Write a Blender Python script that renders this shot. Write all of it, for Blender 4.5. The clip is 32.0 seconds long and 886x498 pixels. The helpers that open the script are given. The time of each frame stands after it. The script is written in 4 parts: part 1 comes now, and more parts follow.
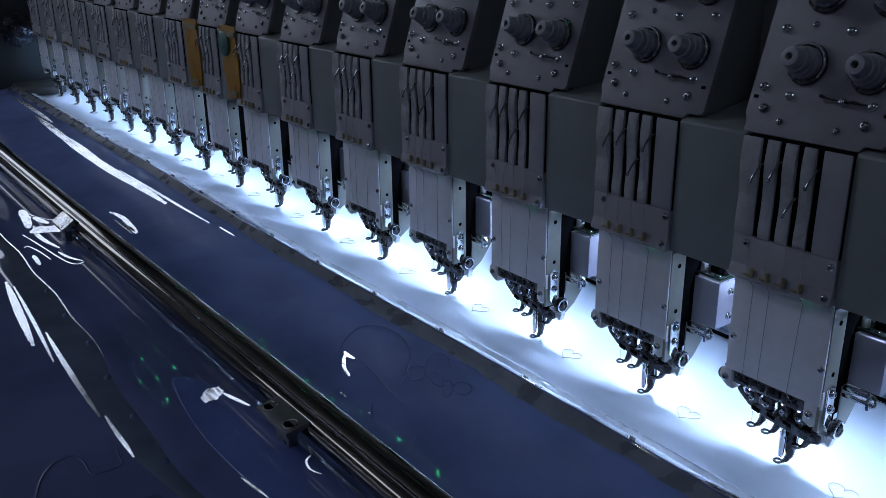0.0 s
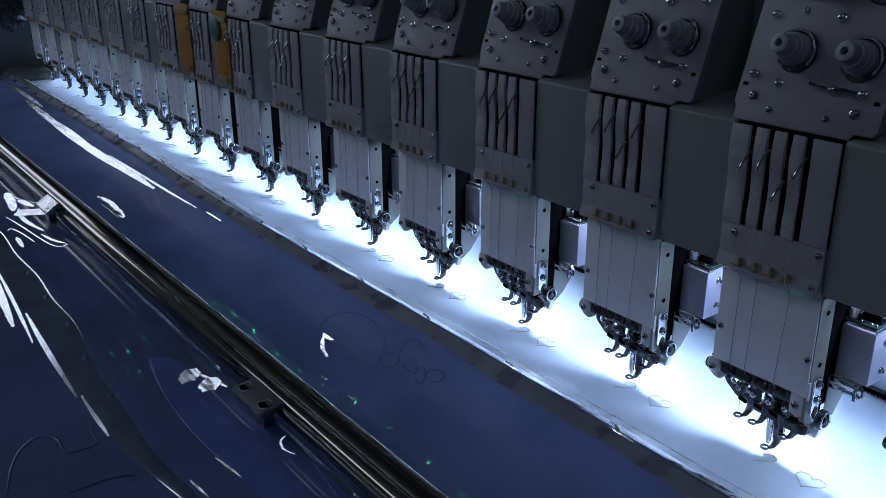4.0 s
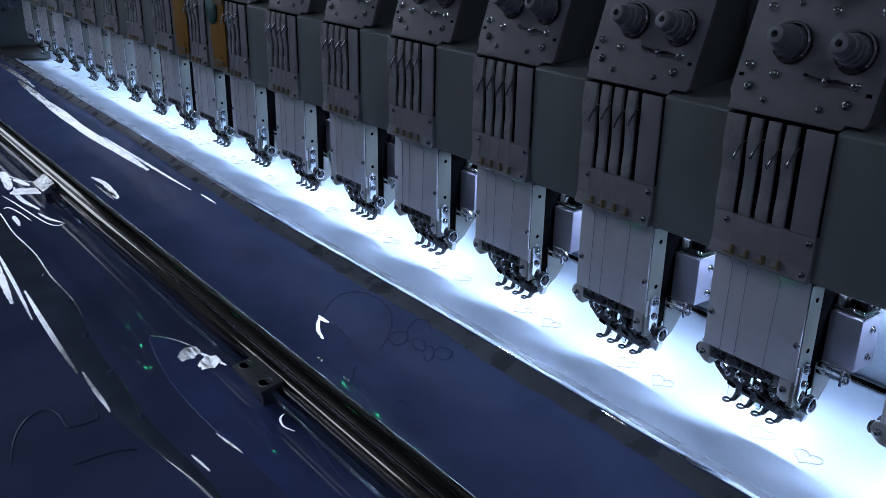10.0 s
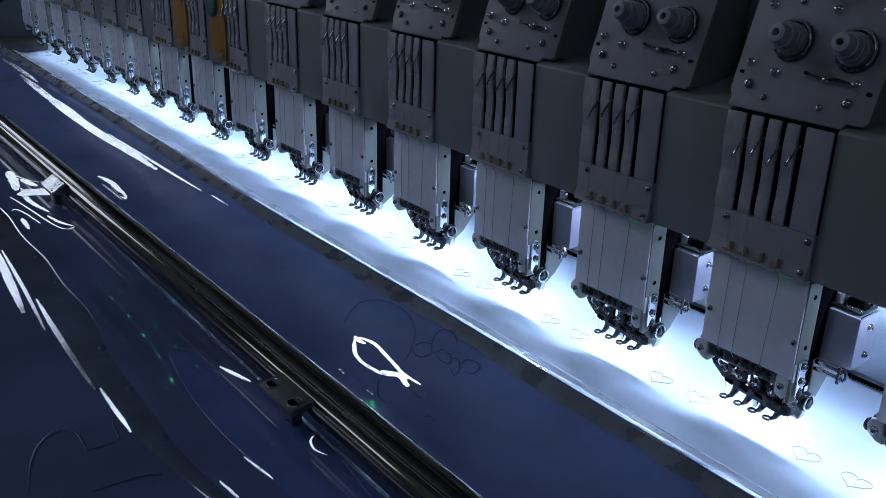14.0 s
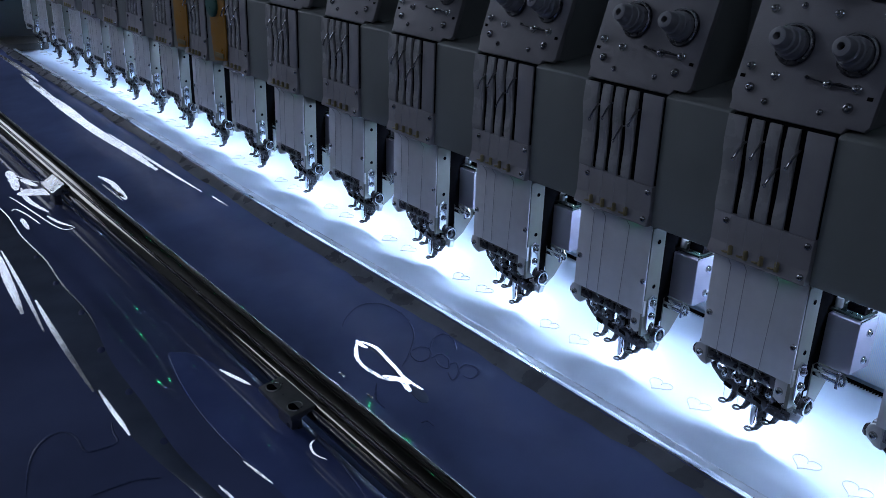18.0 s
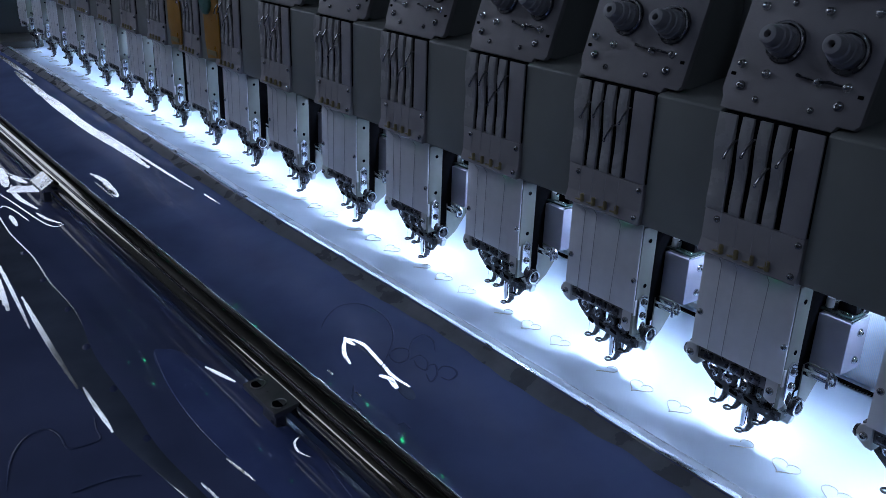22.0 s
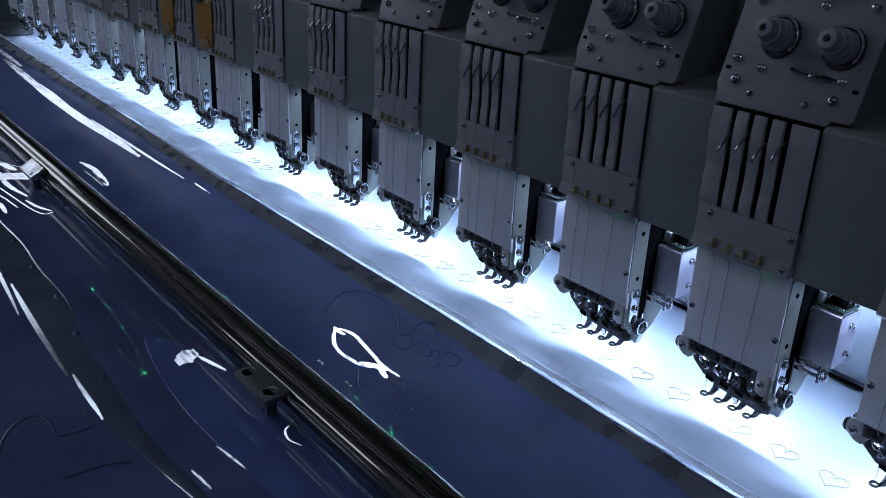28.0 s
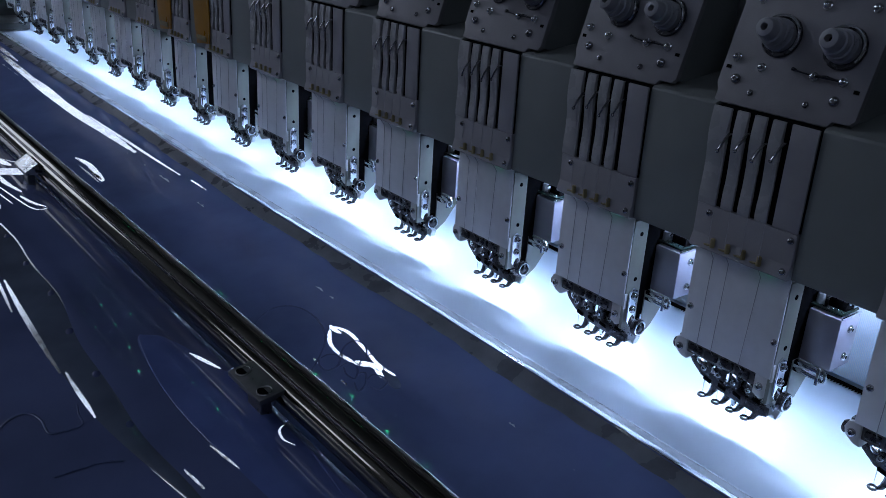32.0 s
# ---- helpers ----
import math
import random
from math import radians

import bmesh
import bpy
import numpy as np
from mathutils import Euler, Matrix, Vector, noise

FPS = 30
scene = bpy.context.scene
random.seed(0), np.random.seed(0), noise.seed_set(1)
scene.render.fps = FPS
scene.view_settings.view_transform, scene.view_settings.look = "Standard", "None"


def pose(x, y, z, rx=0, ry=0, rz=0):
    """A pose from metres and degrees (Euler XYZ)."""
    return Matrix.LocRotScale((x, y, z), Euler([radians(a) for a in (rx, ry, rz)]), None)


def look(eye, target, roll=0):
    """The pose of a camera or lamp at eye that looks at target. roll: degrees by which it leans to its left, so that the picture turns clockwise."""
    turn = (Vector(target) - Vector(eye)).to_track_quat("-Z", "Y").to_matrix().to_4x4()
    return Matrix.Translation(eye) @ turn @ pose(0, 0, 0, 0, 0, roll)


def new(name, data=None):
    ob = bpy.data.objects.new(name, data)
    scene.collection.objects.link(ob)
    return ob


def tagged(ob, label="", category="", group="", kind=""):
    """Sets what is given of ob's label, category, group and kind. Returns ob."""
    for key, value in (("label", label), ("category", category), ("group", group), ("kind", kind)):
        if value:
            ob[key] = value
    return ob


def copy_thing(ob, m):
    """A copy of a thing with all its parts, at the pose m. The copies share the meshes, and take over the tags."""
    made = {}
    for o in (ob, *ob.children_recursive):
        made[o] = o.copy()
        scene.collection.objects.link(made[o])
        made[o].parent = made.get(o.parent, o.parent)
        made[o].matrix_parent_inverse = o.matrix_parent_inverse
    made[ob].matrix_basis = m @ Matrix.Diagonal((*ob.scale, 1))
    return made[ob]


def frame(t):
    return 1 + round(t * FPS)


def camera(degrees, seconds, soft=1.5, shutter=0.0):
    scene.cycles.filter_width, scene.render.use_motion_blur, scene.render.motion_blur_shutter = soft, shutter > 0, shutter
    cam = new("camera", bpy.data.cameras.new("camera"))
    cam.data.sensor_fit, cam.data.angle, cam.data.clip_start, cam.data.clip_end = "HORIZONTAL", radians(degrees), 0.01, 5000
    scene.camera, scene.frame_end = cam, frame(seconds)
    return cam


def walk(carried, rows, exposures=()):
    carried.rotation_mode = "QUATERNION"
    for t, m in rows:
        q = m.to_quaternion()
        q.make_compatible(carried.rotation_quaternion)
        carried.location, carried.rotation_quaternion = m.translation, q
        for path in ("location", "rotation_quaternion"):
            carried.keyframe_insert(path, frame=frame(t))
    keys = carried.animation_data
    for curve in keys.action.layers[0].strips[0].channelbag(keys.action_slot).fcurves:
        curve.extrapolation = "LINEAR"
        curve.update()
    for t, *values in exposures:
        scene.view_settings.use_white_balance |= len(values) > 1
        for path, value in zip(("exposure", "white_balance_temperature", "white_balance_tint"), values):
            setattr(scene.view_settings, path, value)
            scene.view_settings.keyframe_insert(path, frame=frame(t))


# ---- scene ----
LENS = 53.283
cam = camera(LENS, 32.0, soft=0.6)
PATH = [
    (0.0, pose(0.3294, -0.6242, 1.3118, 69.905, 0.675, 53.236)),
    (0.5, pose(0.3301, -0.6230, 1.3114, 69.853, 0.589, 53.318)),
    (1.0, pose(0.3310, -0.6214, 1.3110, 69.796, 0.528, 53.395)),
    (1.5, pose(0.3316, -0.6195, 1.3108, 69.729, 0.486, 53.421)),
    (2.0, pose(0.3314, -0.6178, 1.3105, 69.650, 0.437, 53.395)),
    (2.5, pose(0.3310, -0.6160, 1.3099, 69.564, 0.384, 53.360)),
    (3.0, pose(0.3305, -0.6138, 1.3085, 69.484, 0.335, 53.330)),
    (3.5, pose(0.3301, -0.6118, 1.3059, 69.421, 0.285, 53.293)),
    (5.5, pose(0.3334, -0.6205, 1.3065, 68.858, -0.068, 52.879)),
    (6.0, pose(0.3335, -0.6219, 1.3064, 68.841, -0.099, 52.803)),
    (6.5, pose(0.3336, -0.6224, 1.3066, 68.801, -0.104, 52.756)),
    (7.0, pose(0.3336, -0.6230, 1.3068, 68.755, -0.148, 52.705)),
    (7.5, pose(0.3339, -0.6247, 1.3068, 68.723, -0.258, 52.654)),
    (8.0, pose(0.3347, -0.6269, 1.3069, 68.708, -0.402, 52.622)),
    (8.5, pose(0.3358, -0.6291, 1.3068, 68.700, -0.565, 52.604)),
    (9.0, pose(0.3365, -0.6304, 1.3066, 68.686, -0.717, 52.616)),
    (9.5, pose(0.3364, -0.6300, 1.3062, 68.649, -0.827, 52.670)),
    (10.0, pose(0.3352, -0.6277, 1.3056, 68.566, -0.903, 52.756)),
    (10.5, pose(0.3333, -0.6246, 1.3052, 68.433, -0.963, 52.852)),
    (11.0, pose(0.3321, -0.6225, 1.3054, 68.302, -1.004, 52.915)),
    (11.5, pose(0.3320, -0.6224, 1.3056, 68.228, -1.031, 52.906)),
    (12.0, pose(0.3322, -0.6237, 1.3057, 68.207, -1.067, 52.840)),
    (12.5, pose(0.3326, -0.6254, 1.3055, 68.214, -1.139, 52.770)),
    (13.0, pose(0.3332, -0.6274, 1.3052, 68.237, -1.246, 52.722)),
    (13.5, pose(0.3339, -0.6296, 1.3051, 68.264, -1.355, 52.696)),
    (14.0, pose(0.3344, -0.6313, 1.3054, 68.277, -1.431, 52.685)),
    (14.5, pose(0.3347, -0.6325, 1.3058, 68.278, -1.472, 52.677)),
    (16.5, pose(0.3313, -0.6250, 1.3062, 68.236, -1.646, 52.920)),
    (17.0, pose(0.3320, -0.6268, 1.3060, 68.293, -1.691, 52.871)),
    (17.5, pose(0.3327, -0.6286, 1.3056, 68.346, -1.739, 52.827)),
    (18.0, pose(0.3334, -0.6300, 1.3051, 68.388, -1.790, 52.799)),
    (18.5, pose(0.3342, -0.6306, 1.3051, 68.393, -1.820, 52.796)),
    (19.0, pose(0.3351, -0.6302, 1.3055, 68.368, -1.813, 52.813)),
    (19.5, pose(0.3358, -0.6291, 1.3054, 68.361, -1.799, 52.834)),
    (20.0, pose(0.3364, -0.6279, 1.3048, 68.388, -1.815, 52.839)),
    (20.5, pose(0.3366, -0.6263, 1.3042, 68.405, -1.851, 52.836)),
    (21.0, pose(0.3361, -0.6241, 1.3039, 68.393, -1.886, 52.826)),
    (21.5, pose(0.3354, -0.6223, 1.3034, 68.375, -1.925, 52.795)),
    (22.0, pose(0.3348, -0.6212, 1.3027, 68.359, -1.963, 52.738)),
    (22.5, pose(0.3338, -0.6204, 1.3021, 68.333, -2.001, 52.661)),
    (23.0, pose(0.3332, -0.6201, 1.3014, 68.296, -2.067, 52.591)),
    (23.5, pose(0.3336, -0.6207, 1.3011, 68.246, -2.161, 52.536)),
    (24.0, pose(0.3349, -0.6227, 1.3012, 68.189, -2.258, 52.475)),
    (24.5, pose(0.3363, -0.6255, 1.3016, 68.142, -2.358, 52.394)),
    (25.0, pose(0.3371, -0.6289, 1.3018, 68.110, -2.487, 52.278)),
    (25.5, pose(0.3371, -0.6326, 1.3019, 68.086, -2.653, 52.126)),
    (27.5, pose(0.3335, -0.6247, 1.3005, 67.978, -2.685, 52.319)),
    (28.0, pose(0.3330, -0.6234, 1.3001, 67.966, -2.690, 52.326)),
    (28.5, pose(0.3325, -0.6219, 1.2995, 67.963, -2.693, 52.351)),
    (29.0, pose(0.3320, -0.6206, 1.2989, 67.956, -2.702, 52.371)),
    (29.5, pose(0.3320, -0.6206, 1.2989, 67.935, -2.745, 52.361)),
    (30.0, pose(0.3332, -0.6228, 1.2995, 67.914, -2.825, 52.308)),
    (30.5, pose(0.3346, -0.6262, 1.3002, 67.910, -2.927, 52.213)),
    (31.0, pose(0.3345, -0.6280, 1.3001, 67.923, -3.037, 52.136)),
    (31.5, pose(0.3323, -0.6257, 1.2993, 67.913, -3.110, 52.159)),
    (32.0, pose(0.3285, -0.6200, 1.2983, 67.858, -3.117, 52.280)),
]

walk(cam, PATH)
scene.view_settings.exposure = 0.0

# ---- world and light ----
world = bpy.data.worlds.new("factory_air")
world.use_nodes = True
world.node_tree.nodes["Background"].inputs[0].default_value = (0.35, 0.45, 0.75, 1)
world.node_tree.nodes["Background"].inputs[1].default_value = 0.035
scene.world = world

PITCH = 0.165      # distance between heads
CLOTH = 0.85       # height of the cloth on the machine bed
ZA = 0.97045       # height of the head's datum screw
FAR, NEAR = -3.05, 0.75
HEADS = range(-1, 16)


def area(name, m, sx, sy, watts, color):
    data = bpy.data.lights.new(name, "AREA")
    data.shape, data.size, data.size_y = "RECTANGLE", sx, sy
    data.energy, data.color = watts, color
    ob = new(name, data)
    ob.matrix_world = m
    return ob


LED = (0.49, 0.657, 1.0)
ROOM = (0.55, 0.66, 0.97)
SHIFT = [0, -0.0007, 0.003, 0.0007, -0.0026, -0.0027, -0.0058, -0.0056, -0.0028, 0.0022, 0.011, 0.0218, 0.034, 0.047, 0.06, 0.073]


def head_x(i):
    """Where the head number i hangs along the beam."""
    return -i * PITCH + SHIFT[max(0, min(15, i + 1))]


for i in HEADS:
    x = head_x(i) - 0.044
    worn = 1.0 if i < 6 else 0.75 if i < 12 else 0.32      # output factor; the modules by the far column are set dim
    lamp = area("led_module_light", look((x - 0.003, 0.052, 0.9395), (x - 0.003, 0.037, 0.85)), 0.034, 0.004, 0.21 * worn, LED)
    lamp.data.spread = radians(156)
    lamp = area("gap_light", look((x + 0.092, 0.042, ZA + 0.0545), (x + 0.092, 0.068, 0.85)), 0.035, 0.006, 0.072 * worn, LED)
    lamp.data.spread = radians(165)
area("rear_strip_light", look((-1.1, 0.15, 1.0), (-1.1, 0.25, 0.995)), 2.9, 0.008, 6.5, LED).data.spread = radians(112)
# unseen ceiling lamps, added as dim room fill
CEILING_LAMPS = ((1.8, -1.6, 2.9), (-0.2, -3.0, 3.1), (2.8, 0.9, 1.0))
for lx, ly, watts in CEILING_LAMPS:
    area("ceiling_lamp_light", look((lx, ly, 3.35), (lx, ly, 0)), 1.2, 0.4, watts, ROOM)


# ---- materials ----
def mat(name, color, rough=0.5, metal=0.0, var=0.12, scale=60.0, bump=0.0, bump_scale=400.0, coat=0.0, spec=0.5, rrough=0.1, rand=0.0):
    m = bpy.data.materials.new(name)
    m.use_nodes = True
    nt = m.node_tree
    b = nt.nodes["Principled BSDF"]
    tc = nt.nodes.new("ShaderNodeTexCoord")
    n1 = nt.nodes.new("ShaderNodeTexNoise")
    n1.inputs["Scale"].default_value, n1.inputs["Detail"].default_value = scale, 6
    n2 = nt.nodes.new("ShaderNodeTexNoise")
    n2.inputs["Scale"].default_value, n2.inputs["Detail"].default_value = scale * 0.13, 3
    for n in (n1, n2):
        nt.links.new(tc.outputs["Object"], n.inputs["Vector"])
    add = nt.nodes.new("ShaderNodeMath")
    add.operation = "ADD"
    nt.links.new(n1.outputs["Fac"], add.inputs[0])
    nt.links.new(n2.outputs["Fac"], add.inputs[1])
    mr = nt.nodes.new("ShaderNodeMapRange")
    mr.inputs["From Min"].default_value, mr.inputs["From Max"].default_value = 0.6, 1.4
    mr.inputs["To Min"].default_value, mr.inputs["To Max"].default_value = 1 - var, 1 + var
    nt.links.new(add.outputs[0], mr.inputs["Value"])
    last = mr.outputs[0]
    if rand:
        oi = nt.nodes.new("ShaderNodeObjectInfo")
        m2 = nt.nodes.new("ShaderNodeMapRange")
        m2.inputs["To Min"].default_value, m2.inputs["To Max"].default_value = 1 - rand, 1 + rand
        nt.links.new(oi.outputs["Random"], m2.inputs["Value"])
        mu = nt.nodes.new("ShaderNodeMath")
        mu.operation = "MULTIPLY"
        nt.links.new(last, mu.inputs[0])
        nt.links.new(m2.outputs[0], mu.inputs[1])
        last = mu.outputs[0]
    mix = nt.nodes.new("ShaderNodeVectorMath")
    mix.operation = "SCALE"
    mix.inputs[0].default_value = color
    nt.links.new(last, mix.inputs["Scale"])
    nt.links.new(mix.outputs[0], b.inputs["Base Color"])
    r = nt.nodes.new("ShaderNodeMapRange")
    r.inputs["From Min"].default_value, r.inputs["From Max"].default_value = 0.3, 0.7
    r.inputs["To Min"].default_value, r.inputs["To Max"].default_value = max(0.02, rough - rrough), min(1, rough + rrough)
    nt.links.new(n1.outputs["Fac"], r.inputs["Value"])
    nt.links.new(r.outputs[0], b.inputs["Roughness"])
    b.inputs["Metallic"].default_value = metal
    b.inputs["Specular IOR Level"].default_value = spec
    b.inputs["Coat Weight"].default_value = coat
    b.inputs["Coat Roughness"].default_value = 0.04
    if bump:
        nb = nt.nodes.new("ShaderNodeTexNoise")
        nb.inputs["Scale"].default_value, nb.inputs["Detail"].default_value = bump_scale, 4
        nt.links.new(tc.outputs["Object"], nb.inputs["Vector"])
        bp = nt.nodes.new("ShaderNodeBump")
        bp.inputs["Strength"].default_value, bp.inputs["Distance"].default_value = bump, 0.001
        nt.links.new(nb.outputs["Fac"], bp.inputs["Height"])
        nt.links.new(bp.outputs[0], b.inputs["Normal"])
    return m


def glow(name, color, strength):
    m = bpy.data.materials.new(name)
    m.use_nodes = True
    b = m.node_tree.nodes["Principled BSDF"]
    b.inputs["Base Color"].default_value = (*color, 1)
    b.inputs["Emission Color"].default_value = (*color, 1)
    b.inputs["Emission Strength"].default_value = strength
    return m


M_PLATE = mat("satin grey enamel plate", (0.84, 0.85, 0.88), 0.42, 0.0, 0.06, 90, 0.05, 900)
M_PLASTIC = mat("grey moulded plastic", (0.36, 0.35, 0.365), 0.4, 0.0, 0.08, 70, 0.08, 700)
M_FIN = mat("translucent grey plastic fin", (0.4, 0.4, 0.4), 0.26, 0.0, 0.1, 60, 0.03, 500)
M_BEAM = mat("grey painted beam steel", (0.245, 0.26, 0.25), 0.38, 0.0, 0.07, 35, 0.05, 600)
M_TENSION = mat("light grey cast tension plate", (0.27, 0.26, 0.275), 0.4, 0.0, 0.1, 60, 0.12, 800)
M_KNOB = mat("white nylon knob", (0.34, 0.34, 0.36), 0.35, 0.0, 0.06, 120, 0.05, 700)
M_STEEL = mat("brushed steel", (0.62, 0.63, 0.62), 0.3, 1.0, 0.1, 150, 0.05, 900)
M_CHROME = mat("polished chrome", (0.8, 0.81, 0.83), 0.1, 1.0, 0.06, 80, 0.0, 500, rrough=0.05)
M_SIDE = mat("pale zinc plated steel", (0.28, 0.285, 0.25), 0.4, 0.3, 0.1, 110, 0.05, 800)
# black parts, and the shade of holes, slots and gaps painted black
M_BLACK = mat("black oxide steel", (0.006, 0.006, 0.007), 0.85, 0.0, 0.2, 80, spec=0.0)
M_DARK = mat("dark burnished steel", (0.09, 0.09, 0.1), 0.28, 0.8, 0.25, 140, 0.1, 900)
M_BRACKET = mat("grey machined steel", (0.2, 0.2, 0.21), 0.32, 0.6, 0.25, 140, 0.1, 900)
M_SCREW = mat("dark nickel screw", (0.45, 0.45, 0.47), 0.16, 1.0, 0.15, 300)
M_BRASS = mat("aged brass hook", (0.3, 0.25, 0.13), 0.45, 0.1, 0.2, 200)
M_THREAD = mat("grey sewing thread", (0.4, 0.4, 0.44), 0.8, 0.0, 0.1, 900)
M_CLOTH = mat("white quilted cloth", (0.73, 0.82, 0.92), 0.85, 0.0, 0.02, 40, 0.25, 1400, spec=0.2)
M_STITCH = mat("cream stitch thread", (0.58, 0.55, 0.48), 0.7, 0.0, 0.1, 900)
M_FILM = mat("navy cloth under clear film", (0.125, 0.155, 0.315), 0.03, 0.0, 0.3, 9, 0.0, 30, rrough=0.01)
# lighter than M_FILM: the extra light on the roll sits in its colour
M_ROLL = mat("navy quilted cloth under clear film", (0.14, 0.18, 0.355), 0.035, 0.0, 0.4, 9, 0.0, 30, rrough=0.012)
M_QUILT = mat("quilting seam under film", (0.095, 0.12, 0.245), 0.06, 0.0, 0.3, 200)
M_LINE = mat("dark quilting line", (0.07, 0.085, 0.19), 0.2, 0.0, 0.1, 300)
M_STRIP = mat("frosted clear edge strip", (0.8, 0.88, 0.97), 0.3, 0.0, 0.06, 30, 0.08, 120)
M_WIRE = mat("tarnished steel wire", (0.05, 0.045, 0.05), 0.2, 1.0, 0.2, 60)
M_ROD = mat("black chrome tube", (0.23, 0.215, 0.18), 0.075, 1.0, 0.25, 30, rrough=0.02)
M_CLIP = mat("worn grey aluminium clip", (0.22, 0.22, 0.225), 0.34, 0.6, 0.25, 120, 0.1, 700)
M_YELLOW = mat("amber plastic guard", (0.42, 0.2, 0.015), 0.35, 0.0, 0.15, 50)
M_GREEN = mat("green circuit board", (0.008, 0.024, 0.019), 0.4, 0.0, 0.25, 300)
M_BADGE = mat("green enamel badge", (0.05, 0.16, 0.13), 0.35, 0.0, 0.15, 90)
M_WALL = mat("grey factory wall", (0.16, 0.17, 0.18), 0.8, 0.0, 0.1, 3)
M_COLUMN = mat("dark painted steel", (0.065, 0.065, 0.06), 0.5, 0.0, 0.12, 12, 0.05, 300)
M_FLOOR = mat("grey sealed concrete", (0.14, 0.14, 0.14), 0.5, 0.0, 0.2, 4)
M_BED = mat("painted steel machine bed", (0.3, 0.32, 0.34), 0.45, 0.0, 0.1, 20)
M_LAMP = glow("lamp diffuser", (0.6, 0.72, 1.0), 1.5)
M_LEDGREEN = glow("green indicator", (0.02, 1.0, 0.3), 55.0)
M_DIMGREEN = glow("dim green indicator", (0.02, 1.0, 0.3), 2.0)
M_PANEL = glow("lamp panel diffuser", (0.7, 0.79, 1.0), 2.4)
M_TUBE = glow("bright lamp tube", (0.68, 0.78, 1.0), 12.0)
M_SOLENOID = mat("satin nickel casing", (0.52, 0.5, 0.58), 0.4, 0.6, 0.0, 60, rrough=0.0)
M_BLOCK = mat("grey enamelled end block", (0.7, 0.7, 0.7), 0.4, 0.0, 0.1, 90, 0.05, 700)
M_WINDOW = glow("overcast daylight", (0.72, 0.8, 1.0), 2.0)
# bright metals that stand in for reflections on the film
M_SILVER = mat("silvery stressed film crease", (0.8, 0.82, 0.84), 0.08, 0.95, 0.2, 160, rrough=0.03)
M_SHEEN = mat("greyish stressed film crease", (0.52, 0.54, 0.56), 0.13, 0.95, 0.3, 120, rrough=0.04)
M_FAINT = mat("glossy film fold", (0.15, 0.19, 0.3), 0.1, 0.0, 0.2, 60, rrough=0.04)
M_HAZE = mat("greyish lifted film", (0.105, 0.13, 0.19), 0.03, 0.0, 0.35, 24, rrough=0.02)
M_CLEARER = mat("blue cloth seen through tight film", (0.12, 0.165, 0.4), 0.03, 0.0, 0.3, 20, rrough=0.01)
M_LIP = mat("grey folded film edge", (0.13, 0.138, 0.158), 0.3, 0.0, 0.5, 30, 0.25, 160)
M_EDGE_SHINE = mat("white welded film seam", (0.96, 0.97, 0.98), 0.04, 0.85, 0.06, 90, rrough=0.02)


# ---- mesh helpers ----
def box(bm, x0, x1, y0, y1, z0, z1, bev=0.0):
    b = bmesh.new()
    bmesh.ops.create_cube(b, size=1)
    for v in b.verts:
        v.co = Vector((x0 + (v.co.x + 0.5) * (x1 - x0), y0 + (v.co.y + 0.5) * (y1 - y0), z0 + (v.co.z + 0.5) * (z1 - z0)))
    if bev:
        bmesh.ops.bevel(b, geom=list(b.edges), offset=bev, segments=2, affect="EDGES", profile=0.6)
    return join(bm, b)


def join(bm, b, m=None):
    if m is not None:
        b.transform(m)
    me = bpy.data.meshes.new("tmp")
    b.to_mesh(me)
    b.free()
    bm.from_mesh(me)
    bpy.data.meshes.remove(me)
    return bm


def lathe(bm, profile, m, seg=20):
    """Turns (radius, height) pairs round the local z axis."""
    b = bmesh.new()
    rings = []
    for r, h in profile:
        rings.append([b.verts.new((r * math.cos(6.28318 * i / seg), r * math.sin(6.28318 * i / seg), h)) for i in range(seg)])
    for a, c in zip(rings, rings[1:]):
        for i in range(seg):
            b.faces.new((a[i], a[(i + 1) % seg], c[(i + 1) % seg], c[i]))
    b.faces.new(rings[-1])
    b.faces.new(list(reversed(rings[0])))
    return join(bm, b, m)


def tube(bm, pts, r, seg=8, closed=False):
    """A round bar of radius r (or a list of radii) along points."""
    b = bmesh.new()
    pts = [Vector(q) for q in pts]
    n = len(pts)
    rs = r if isinstance(r, (list, tuple)) else [r] * n
    rings, side = [], None
    for i, q in enumerate(pts):
        d = (pts[(i + 1) % n] - pts[i - 1]) if closed else (pts[min(i + 1, n - 1)] - pts[max(i - 1, 0)])
        d.normalize()
        if side is None:
            side = d.cross(Vector((0.31, 0.77, 0.55))).normalized()
        side = (side - d * side.dot(d)).normalized()
        up = d.cross(side)
        rings.append([b.verts.new(q + rs[i] * (side * math.cos(6.28318 * k / seg) + up * math.sin(6.28318 * k / seg))) for k in range(seg)])
    pairs = list(zip(rings, rings[1:])) + ([(rings[-1], rings[0])] if closed else [])
    for a, c in pairs:
        for k in range(seg):
            b.faces.new((a[k], a[(k + 1) % seg], c[(k + 1) % seg], c[k]))
    if not closed:
        b.faces.new(rings[-1])
        b.faces.new(list(reversed(rings[0])))
    return join(bm, b)


